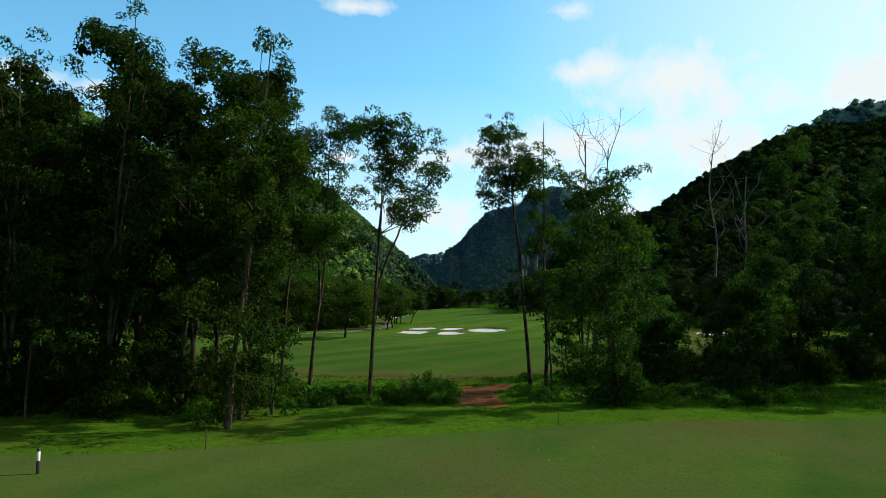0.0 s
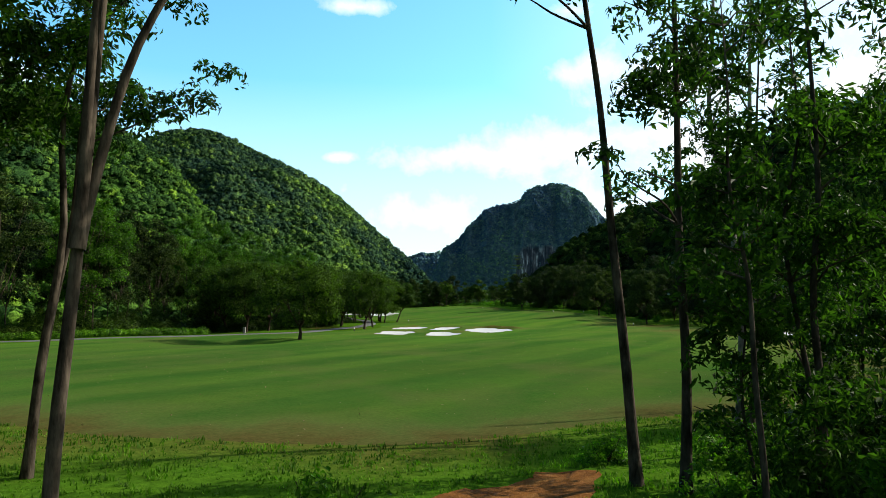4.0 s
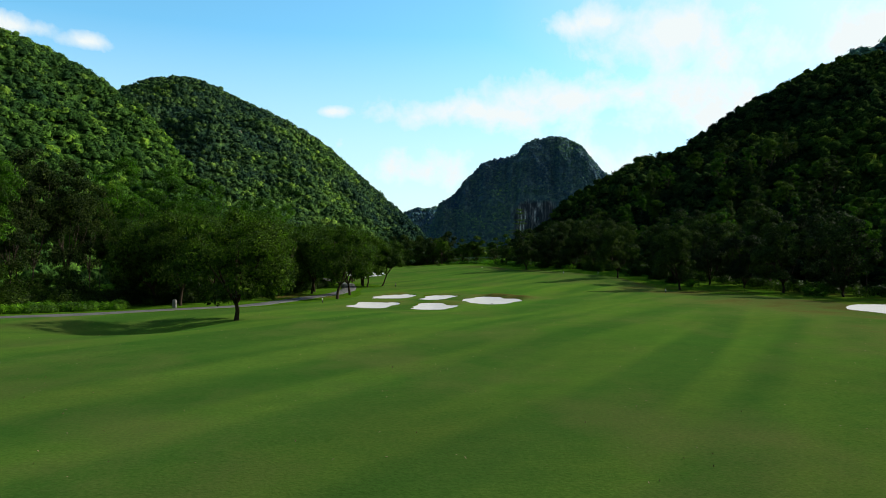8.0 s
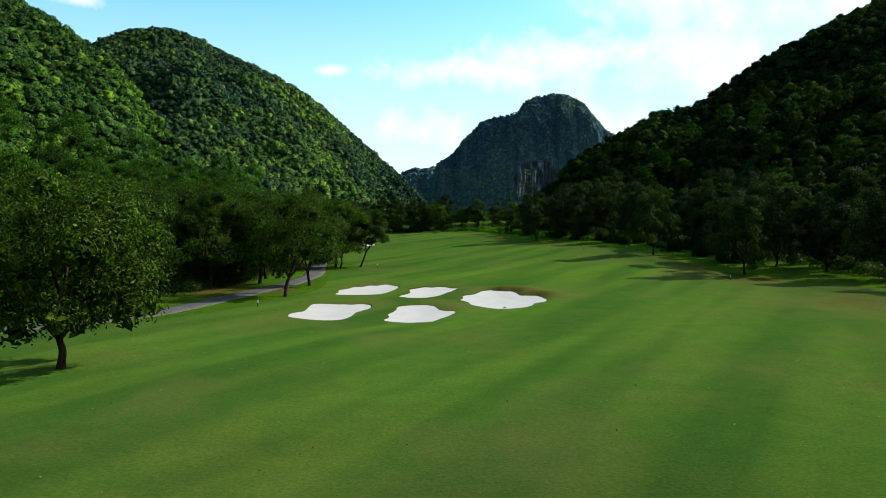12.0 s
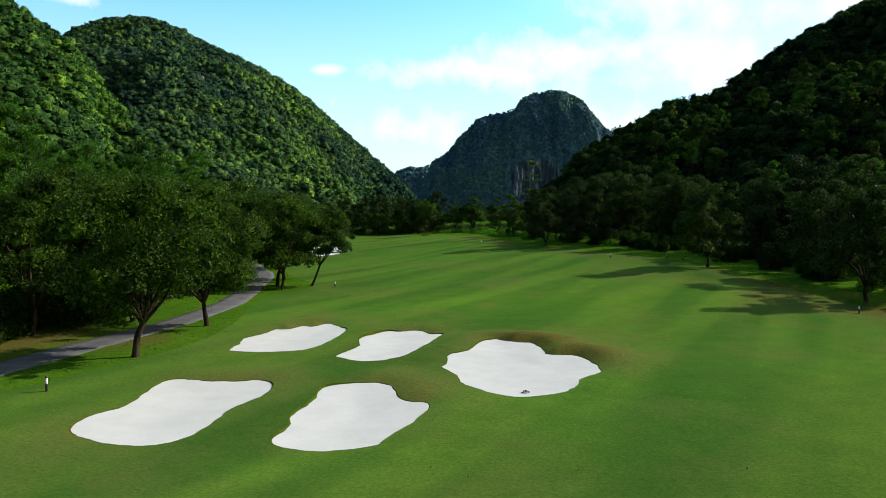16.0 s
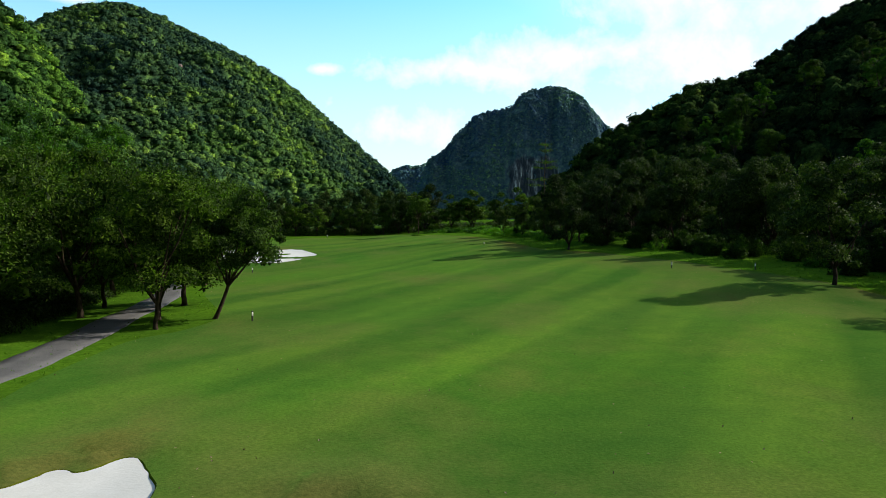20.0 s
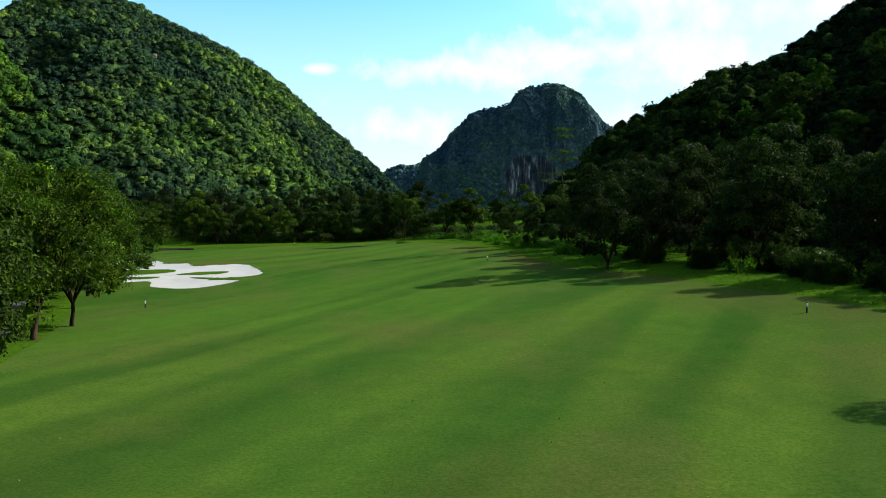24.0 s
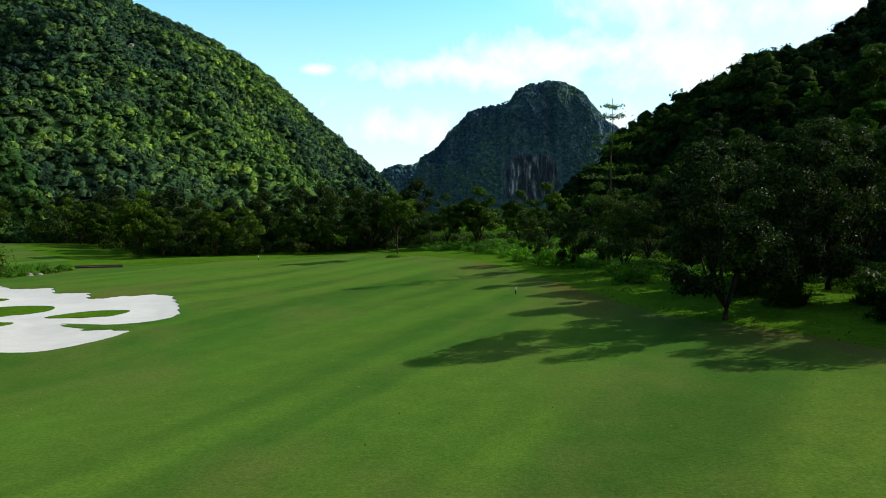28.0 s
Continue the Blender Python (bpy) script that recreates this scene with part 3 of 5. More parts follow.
def triangulate(points, outlines):
    from mathutils import geometry
    pts, edges = [Vector(p) for p in points], []
    for o in outlines:
        s = len(pts)
        pts += [Vector(p) for p in o]
        edges += [(s + i, s + (i + 1) % len(o)) for i in range(len(o))]
    v, _, f, *_ = geometry.delaunay_2d_cdt(pts, edges, [], 0, 1e-4)
    return np.array([tuple(p) for p in v]), np.array([tuple(t) for t in f if len(t) == 3])


gx, gy = np.meshgrid(np.arange(-90, 100.1, 2.2), np.arange(-24, 430.1, 2.2))
fine = np.stack((gx.ravel(), gy.ravel()), 1) + rng.uniform(-0.4, 0.4, (gx.size, 2))
keep = np.ones(len(fine), bool)
for k, rim in rims.items():
    d, _ = away(fine[:, 0], fine[:, 1], rim)
    keep &= (d > 1.1) & ~inside(fine[:, 0], fine[:, 1], rim)
fine = fine[keep]
collars = [rim[::2] + rim_out[k][::2] * o for k, rim in rims.items() for o in (0.3, 0.7, 1.2, 1.8, 2.6, 3.6)]
collars = np.concatenate(collars)
keep = np.ones(len(collars), bool)
for k, rim in rims.items():
    d, _ = away(collars[:, 0], collars[:, 1], rim)
    keep &= (d > 0.35) & ~inside(collars[:, 0], collars[:, 1], rim)
collars = collars[keep]
wx, wy = np.meshgrid(np.arange(-1500, 1501, 60), np.arange(-800, 2801, 60))
wide = np.stack((wx.ravel(), wy.ravel()), 1).astype(float)
wide = wide[(np.abs(wide[:, 0] - 5) > 110) | (wide[:, 1] < -40) | (wide[:, 1] > 450)]
edge = np.array([(-4800, -4800), (4800, -4800), (4800, 4800), (-4800, 4800)], float)
gv, gf = triangulate(np.concatenate((fine, collars, wide, edge)), list(rims.values()) + [i for v in isles.values() for i in v] + list(zones.values()))
mid = gv[gf].mean(1)
sandy = np.zeros(len(gf), bool)
for k, rim in rims.items():
    sandy |= inside(mid[:, 0], mid[:, 1], rim)
for group in isles.values():
    for i in group:
        sandy &= ~inside(mid[:, 0], mid[:, 1], i)
gf, mid = gf[~sandy], mid[~sandy]
slot = np.full(len(gf), 1)
for name, number in (("near", 0), ("main", 0), ("lawn", 0), ("clay", 2)):
    slot[inside(mid[:, 0], mid[:, 1], zones[name])] = number
for group in isles.values():
    for i in group:
        slot[inside(mid[:, 0], mid[:, 1], i)] = 1
lift_z, worn = lip_z(gv[:, 0], gv[:, 1])
gz = base_z(gv[:, 0], gv[:, 1]) + lift_z
in_clay = inside(gv[:, 0], gv[:, 1], zones["clay"])
gz = gz - 0.10 * in_clay
low_edge = zones["main"][zones["main"][:, 1] < 100]
near_ = np.where((gv[:, 1] < 100) & (gv[:, 1] > 50) & (np.abs(gv[:, 0]) < 70))[0]
worn[near_] += 0.95 * np.exp(-(away(gv[near_, 0], gv[near_, 1], low_edge)[0] / 5.5) ** 2)
# browner tone growing towards the right-hand side
worn += np.interp(gv[:, 1], (55, 70, 190, 250), (0.1, 0.8, 0.8, 0.2)) * np.clip((gv[:, 0] - np.interp(gv[:, 1], (60, 150, 200, 250, 290, 340), (18, 30, 26, 18, 4, -8))) / 14, 0, 1)
edge_x = np.interp(gv[:, 1], (211, 247, 271, 289, 299, 311, 332, 354, 368), (46.5, 38, 29.2, 22.8, 17.1, 13.3, 9.4, 4.5, -2))
worn += 0.55 * np.exp(-(np.maximum(edge_x - gv[:, 0], 0) / 6.5) ** 2) * (gv[:, 0] < edge_x + 0.3) * (gv[:, 1] > 205) * (gv[:, 1] < 372)
worn += 0.45 * np.clip((46 - gv[:, 1]) / 4, 0, 1)
worn += 1.5 * np.exp(-((gv[:, 0] + 23.0) / 3.6) ** 2 - ((gv[:, 1] - 192.5) / 5.0) ** 2)
worn += 1.3 * np.exp(-((gv[:, 0] + 30.5) / 3.2) ** 2 - ((gv[:, 1] - 192) / 20) ** 2)
worn += 0.1 * np.clip((118 - gv[:, 1]) / 40, 0, 1)
land = raw_mesh("ground", np.column_stack((gv, gz)), gf, [fairway_grass, rough_grass, clay], slot, True)
attr = land.attributes.new("worn", "FLOAT", "POINT")
attr.data.foreach_set("value", worn.astype(np.float32))
# painted light: dull near ground and right side, bright band past the bunkers
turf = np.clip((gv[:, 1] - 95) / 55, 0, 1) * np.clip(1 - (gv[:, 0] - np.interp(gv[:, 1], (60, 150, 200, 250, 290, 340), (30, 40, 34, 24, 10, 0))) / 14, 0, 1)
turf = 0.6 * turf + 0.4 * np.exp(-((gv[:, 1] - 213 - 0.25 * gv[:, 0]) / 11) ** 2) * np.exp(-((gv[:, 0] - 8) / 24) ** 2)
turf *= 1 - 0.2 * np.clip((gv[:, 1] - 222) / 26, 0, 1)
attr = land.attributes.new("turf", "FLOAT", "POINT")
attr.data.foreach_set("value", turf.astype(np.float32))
ground = tagged(new("ground", land), "mown green golf fairway and longer rough grass", "ground", kind="structure")


# sand lies in the hollows, with a turf edge round it
def bunker(key):
    rim, isl = rims[key], isles.get(key, [])
    lo, hi = rim.min(0), rim.max(0)
    sx_, sy_ = np.meshgrid(np.arange(lo[0], hi[0], 0.6), np.arange(lo[1], hi[1], 0.6))
    pts = np.stack((sx_.ravel(), sy_.ravel()), 1) + rng.uniform(-0.1, 0.1, (sx_.size, 2))
    ok = inside(pts[:, 0], pts[:, 1], rim) & (away(pts[:, 0], pts[:, 1], rim)[0] > 0.3)
    for i in isl:
        ok &= ~inside(pts[:, 0], pts[:, 1], i) & (away(pts[:, 0], pts[:, 1], i)[0] > 0.3)
    v, f = triangulate(pts[ok], [rim] + isl)
    m = v[f].mean(1)
    good = inside(m[:, 0], m[:, 1], rim)
    for i in isl:
        good &= ~inside(m[:, 0], m[:, 1], i)
    f = f[good]
    d, j = away(v[:, 0], v[:, 1], rim)
    for i in isl:
        d = np.minimum(d, away(v[:, 0], v[:, 1], i)[0])
    north = lip_side(key, j)
    height = 0.07 * BUNKERS[key][0]
    z = base_z(v[:, 0], v[:, 1]) - 0.012 - 0.15 * np.clip(d / 2.5, 0, 1) + north * height * np.exp(-(d / 1.5) ** 2) + 0.015 * wave(v[:, 0], v[:, 1], 2.2, 4)
    thing = tagged(new("bunker"), "white sand bunker with a turf lip in the fairway", "bunker", "fairway bunkers")
    part("sand", raw_mesh("sand", np.column_stack((v, z)), f, [sand_mat], smooth=True), thing, "raked white sand")
    for outline, sign in [(rim, 1)] + [(i, 0) for i in isl]:
        top = base_z(outline[:, 0], outline[:, 1]) + lip_z(outline[:, 0], outline[:, 1])[0]
        low = []
        for p in outline:
            low.append(z[np.hypot(v[:, 0] - p[0], v[:, 1] - p[1]).argmin()])
        low = np.minimum(np.array(low), top - 0.012) - 0.008
        nrm = rim_normals(outline) * (1 if sign else -1)
        rough_edge = rng.uniform(0.0, 0.05, (len(outline), 1))
        a = np.column_stack((outline, top + 0.012))
        b = np.column_stack((outline - nrm * (0.02 + rough_edge), (top * 0.5 + low * 0.5)))
        c2 = np.column_stack((outline - nrm * (0.04 + rough_edge), low - 0.01))
        k = len(outline)
        i = np.arange(k)
        q = np.concatenate([np.stack((i + o, (i + 1) % k + o, (i + 1) % k + k + o, i + k + o), 1) for o in (0, k)])
        part("turf_lip", raw_mesh("turf_lip", np.concatenate((a, b, c2)), q, [mound_grass], smooth=True), thing, "worn brownish turf edge")
    return thing


for key in BUNKERS:
    bunker(key)

# ---------------------------------------------------------------- cart path
PATH_LINE = [(-150, 92), (-100, 112), (-70, 130), (-47, 145.2), (-39.3, 154.4), (-31, 164.5), (-27.9, 173), (-26.2, 183), (-24.2, 197), (-23.2, 210), (-24.0, 221), (-26.2, 234), (-28.6, 248), (-33, 262),
             (-42, 282), (-58, 304), (-90, 330)]
line = curve(PATH_LINE, 170)
d = np.gradient(line, axis=0)
nr = np.stack((d[:, 1], -d[:, 0]), 1) / np.linalg.norm(d, axis=1, keepdims=True)
cols = []
for o, dz in ((-1.55, -0.10), (-1.5, 0.035), (-0.75, 0.05), (0, 0.06), (0.75, 0.05), (1.5, 0.035), (1.55, -0.10)):
    pxy = line + nr * (o + 0.06 * wave(line[:, 0], line[:, 1], 4.0, 11)[:, None] * (abs(o) > 1))
    cols.append(np.column_stack((pxy, base_z(pxy[:, 0], pxy[:, 1]) + lip_z(pxy[:, 0], pxy[:, 1])[0] + dz)))
cols = np.stack(cols, 1)
i, j = np.meshgrid(np.arange(len(line) - 1), np.arange(6), indexing="ij")
q = np.stack((i * 7 + j, (i + 1) * 7 + j, (i + 1) * 7 + j + 1, i * 7 + j + 1), -1).reshape(-1, 4)
tagged(new("cart_path", raw_mesh("cart_path", cols.reshape(-1, 3), q, [asphalt], smooth=True)), "narrow grey asphalt cart path beside the fairway", "path", kind="structure")


# ---------------------------------------------------------------- wooded hills
def shells(r, centres, radii, each, size, narrow=0.9):
    """Domes of leafy tufts: each quads on every dome, facing outward."""
    k = len(centres)
    out = unit(r, k * each).reshape(k, each, 3)
    out[..., 2] = np.abs(out[..., 2]) * 1.0 - 0.15
    rad = radii[:, None, None] * r.uniform(0.75, 1.12, (k, each, 1))
    pos = (centres[:, None] + out * rad * np.array([1, 1, 0.85])).reshape(-1, 3)
    nrm = out.reshape(-1, 3) + r.normal(size=(k * each, 3)) * 0.2
    nrm /= np.linalg.norm(nrm, axis=1, keepdims=True)
    way = np.cross(nrm, unit(r, k * each))
    way /= np.linalg.norm(way, axis=1, keepdims=True) + 1e-9
    side = np.cross(nrm, way)
    s = (np.repeat(radii, each) * size * r.uniform(0.6, 1.3, k * each))[:, None]
    v = np.stack((pos - way * s - side * s * narrow, pos - way * s + side * s * narrow, pos + way * s * 1.1), 1).reshape(-1, 3)
    return v, np.arange(3 * k * each).reshape(-1, 3)


def domes(r, centres, radii, leafy, grain):
    """Tree crowns seen from afar: lumpy closed domes with loose tufts on them; also each vertex's plant tone."""
    k, sides = len(centres), 6
    up = np.array((-0.3, 0.5))
    ang = np.linspace(0, 2 * np.pi, sides, endpoint=False)
    a = ang[None, None, :] + r.uniform(0, 6.28, (k, 1, 1)) + np.array((0, 0.5))[None, :, None]
    out = np.sqrt(1 - up ** 2)[None, :, None]
    ring = np.stack((np.cos(a) * out, np.sin(a) * out, np.broadcast_to(up[None, :, None], a.shape)), -1)
    ring = ring * r.uniform(0.5, 1.1, (k, 2, sides, 1))
    top = np.zeros((k, 1, 3))
    top[..., 2] = r.uniform(0.7, 1.0, (k, 1))
    tall = r.uniform(0.75, 1.25, (k, 1, 1))
    v = np.concatenate((ring.reshape(k, -1, 3), top), 1) * radii[:, None, None] * np.concatenate((np.ones((k, 1, 2)), tall), 2) * 0.86 + centres[:, None]
    i = np.arange(sides)
    j = (i + 1) % sides
    tri = np.concatenate((np.stack((i, j, j + sides), 1), np.stack((i, j + sides, i + sides), 1), np.stack((i + sides, j + sides, np.full(sides, 2 * sides)), 1)))
    f = (tri[None] + (np.arange(k) * (2 * sides + 1))[:, None, None]).reshape(-1, 3)
    v = v.reshape(-1, 3)
    v2, f2 = shells(r, centres, radii, leafy, grain)
    smooth = np.concatenate((np.ones(len(f), bool), np.zeros(len(f2), bool)))
    tone = r.random(k)
    tones = np.concatenate((np.repeat(tone, 2 * sides + 1), np.repeat(tone, leafy * 3)))
    return np.concatenate((v, v2)), np.concatenate((f, f2 + len(v))), smooth, tones


def hill(name, label, crest, foot, power, relief, clumps, radius, each, seed, soil, leaf, stretch=((-9999, 9999), (-9999, 9999)), back=0.7, skirt=3.0, above=0.0, ribs=0.0, grain=0.23):
    r = np.random.default_rng(seed)
    nu, nv = (320, 70) if ribs else (150, 60)
    c, f = curve(crest, nu), curve([(*p, 0) for p in foot], nu)
    v = np.concatenate((np.linspace(0, 1, nv), np.linspace(1.06, 1 + back, 12)))
    grid = np.zeros((nu, len(v), 3))
    fz = base_z(f[:, 0], f[:, 1]) - skirt
    for k, t in enumerate(v):
        xy = f[:, :2] + (c[:, :2] - f[:, :2]) * t
        if t <= 1:
            z = fz + (c[:, 2] - fz) * (1 - (1 - t) ** power[1]) ** power[0]
        else:
            z = c[:, 2] * (1 - ((t - 1) / back) ** 1.5)
        lump = wave(xy[:, 0], xy[:, 1], relief[0], seed) * relief[1] + wave(xy[:, 0], xy[:, 1], relief[0] * 0.37, seed + 1) * relief[1] * 0.4
        if ribs:
            xy = xy + np.column_stack((np.zeros(nu), ribs * (wave(xy[:, 0], xy[:, 0] * 0 + t * 9, 16, seed + 3) + 1.6 * wave(xy[:, 0], xy[:, 0] * 0 + t * 20, 55, seed + 4)) * np.sin(np.pi * min(t, 1))))
        grid[:, k] = np.column_stack((xy, z + lump * (np.sin(np.pi * min(t, 1)) if t < 1 else 0.0)))
    i, j = np.meshgrid(np.arange(nu - 1), np.arange(len(v) - 1), indexing="ij")
    w = len(v)
    q = np.stack((i * w + j, (i + 1) * w + j, (i + 1) * w + j + 1, i * w + j + 1), -1).reshape(-1, 4)
    flat_ = grid.reshape(-1, 3)
    ob = tagged(new(name, raw_mesh(name, flat_, q, [soil], smooth=True)), label, "hill", kind="structure")
    bare_ = np.zeros(len(flat_))
    if ribs:
        bare_ = 0.75 * np.exp(-np.abs((flat_[:, 0] - 146) / 52) ** 3) * np.exp(-np.abs((flat_[:, 2] - 78) / 48) ** 3)
        ob.data.attributes.new("bare", "FLOAT", "POINT").data.foreach_set("value", bare_.astype(np.float32))
    if clumps:
        a, b, cc = flat_[q[:, 1]] - flat_[q[:, 0]], flat_[q[:, 3]] - flat_[q[:, 0]], q
        area = np.linalg.norm(np.cross(a, b), axis=1)
        area[(j.ravel() > nv + 2) | (j.ravel() < nv * above)] = 0
        at = flat_[q[:, 0]]
        area[(at[:, 0] < stretch[0][0]) | (at[:, 0] > stretch[0][1]) | (at[:, 1] < stretch[1][0]) | (at[:, 1] > stretch[1][1])] *= 0.08
        area[bare_[q[:, 0]] > 0.25] *= 0.03
        pick = r.choice(len(q), clumps, p=area / area.sum())
        u, t = r.random((clumps, 1)), r.random((clumps, 1))
        p = (flat_[q[pick, 0]] * (1 - u) + flat_[q[pick, 1]] * u) * (1 - t) + (flat_[q[pick, 3]] * (1 - u) + flat_[q[pick, 2]] * u) * t
        rad = radius[0] + (radius[1] - radius[0]) * r.random(clumps) ** 1.6
        p[:, 2] += rad * r.uniform(0.1, 0.75, clumps)
        v_, f_, smooth, tones = domes(r, p, rad, each, grain)
        woods = tagged(new("hill_woods", raw_mesh("hill_woods", v_, f_, [leaf], smooth=smooth)), "dense green woods covering a limestone hill", "woods", kind="stuff")
        woods.data.attributes.new("plant", "FLOAT", "POINT").data.foreach_set("value", tones.astype(np.float32))
    slopes[name] = flat_
    ob.data.attributes.new("plant", "FLOAT", "POINT").data.foreach_set("value", r.random(len(flat_)).astype(np.float32))
    return ob


slopes = {}
hill("hill_1", "steep wooded limestone hill beyond the treeline",
     [(-470, 760, 120), (-410, 775, 150), (-357, 790, 168), (-325, 800, 184), (-300, 805, 189), (-281, 810, 190), (-255, 815, 182), (-235, 817, 171), (-207, 820, 159), (-172, 825, 141), (-141, 830, 121), (-109, 835, 92),
      (-80, 840, 66), (-57, 845, 45), (-41, 850, 27), (-25, 855, 8)],
     [(-260, 400), (-230, 408), (-200, 415), (-185, 420), (-165, 425), (-150, 430), (-138, 434), (-125, 438), (-112, 445), (-98, 455), (-85, 468), (-70, 490), (-55, 520), (-40, 560), (-24, 620)],
     (1.0, 1.1), (110, 10), 27000, (0.9, 4.0), 24, 21, leaf_hill_hazed, leaf_hill_hazed, grain=0.20)
hill("hill_2", "wooded spur of a hill above the forest edge",
     [(-390, 40, 120), (-420, 150, 150), (-440, 300, 180), (-420, 440, 188), (-345, 505, 165), (-296, 540, 152), (-259, 545, 135), (-227, 540, 115), (-190, 512, 90), (-165, 486, 66), (-132, 462, 32), (-108, 446, 4)],
     [(-150, -40), (-130, 40), (-118, 100), (-104, 150), (-95, 190), (-88, 230), (-84, 270), (-82, 308), (-90, 335), (-112, 365), (-140, 400), (-142, 430), (-112, 441)],
     (1.05, 1.1), (90, 8), 20000, (0.8, 3.6), 28, 22, leaf_hill, leaf_hill, ((-420, 0), (150, 999)), grain=0.18)
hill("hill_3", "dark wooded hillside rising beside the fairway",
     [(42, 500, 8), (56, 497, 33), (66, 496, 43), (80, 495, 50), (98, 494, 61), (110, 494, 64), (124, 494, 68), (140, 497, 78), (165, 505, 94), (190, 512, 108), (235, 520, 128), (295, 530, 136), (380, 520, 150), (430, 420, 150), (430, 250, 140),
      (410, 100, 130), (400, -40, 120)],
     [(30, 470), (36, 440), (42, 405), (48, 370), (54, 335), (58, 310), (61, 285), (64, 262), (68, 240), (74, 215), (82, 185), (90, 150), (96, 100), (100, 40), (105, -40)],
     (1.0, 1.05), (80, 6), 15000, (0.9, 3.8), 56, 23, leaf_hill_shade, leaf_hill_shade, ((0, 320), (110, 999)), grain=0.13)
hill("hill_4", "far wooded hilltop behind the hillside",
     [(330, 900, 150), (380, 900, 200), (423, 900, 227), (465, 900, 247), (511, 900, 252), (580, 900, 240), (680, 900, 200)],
     [(300, 720), (350, 700), (400, 690), (450, 690), (500, 690), (580, 700), (680, 720)], (1.0, 1.2), (120, 6), 1500, (4, 8), 12, 24, leaf_far_hazed, leaf_far_hazed)
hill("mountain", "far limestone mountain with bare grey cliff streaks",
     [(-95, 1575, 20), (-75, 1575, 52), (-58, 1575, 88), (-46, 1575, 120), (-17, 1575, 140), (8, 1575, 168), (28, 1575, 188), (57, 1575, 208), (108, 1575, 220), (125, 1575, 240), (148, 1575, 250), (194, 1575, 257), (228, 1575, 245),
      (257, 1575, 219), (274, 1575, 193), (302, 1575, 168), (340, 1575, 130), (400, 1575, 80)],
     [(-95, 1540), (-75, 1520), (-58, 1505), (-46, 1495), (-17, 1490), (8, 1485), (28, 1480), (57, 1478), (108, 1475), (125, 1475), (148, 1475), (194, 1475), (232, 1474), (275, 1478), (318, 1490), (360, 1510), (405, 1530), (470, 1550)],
     (0.62, 1.5), (70, 14), 10000, (1.2, 3.8), 8, 25, cliff, leaf_far_hazed, above=0.02, ribs=1.6)
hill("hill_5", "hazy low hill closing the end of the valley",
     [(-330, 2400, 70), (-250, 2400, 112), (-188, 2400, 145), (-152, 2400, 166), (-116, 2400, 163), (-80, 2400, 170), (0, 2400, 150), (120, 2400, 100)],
     [(-350, 2250), (-260, 2240), (-190, 2230), (-150, 2230), (-110, 2230), (-70, 2230), (10, 2240), (130, 2250)], (0.8, 1.4), (120, 8), 1500, (5, 9), 4, 26, cliff, leaf_far_hazed)

# ---------------------------------------------------------------- trees
def spread_tags(thing, label, group=""):
    return tagged(thing, label, "tree", group)


def stem_line(r, base, top, bends, wobble):
    k = np.linspace(0, 1, bends)[:, None]
    p = np.array(base) * (1 - k) + np.array(top) * k
    off = r.normal(size=(bends, 3)) * wobble * np.sin(np.pi * k)
    off[:, 2] = 0
    return curve(p + off, bends * 3)


def clumps_of_leaves(r, centres, radii, each, size, narrow=0.45, core=34, squash=0.85, lift=0.3):
    """Boughs of a crown: on each clump leaves that face outward and up, with a number of larger inner leaves at the heart (core)."""
    k = len(centres)
    count = np.maximum(12, (each * (radii / radii.mean()) ** 2).astype(int))
    home, rad = np.repeat(centres, count, 0), np.repeat(radii, count)[:, None]
    out = unit(r, len(home))
    out[:, 2] = np.where(out[:, 2] < -0.3, -out[:, 2], out[:, 2])
    pos = home + out * rad * r.uniform(0.72, 1.14, (len(home), 1)) * np.array((1, 1, squash))
    v, q = leaves(r, pos, size, size * narrow, None, 0.25, 0.5, False, out + np.array((0, 0, lift)))
    if core:
        inner = np.repeat(centres, core, 0)
        d = unit(r, len(inner)) * np.repeat(radii, core)[:, None]
        v2, q2 = leaves(r, inner + d * r.uniform(0.1, 0.6, (len(inner), 1)) * np.array((1, 1, squash)), radii.mean() * 0.48, radii.mean() * 0.30, None, 0.2, 0.5)
        v, q = np.concatenate((v, v2)), np.concatenate((q, q2 + len(v)))
    return v, q


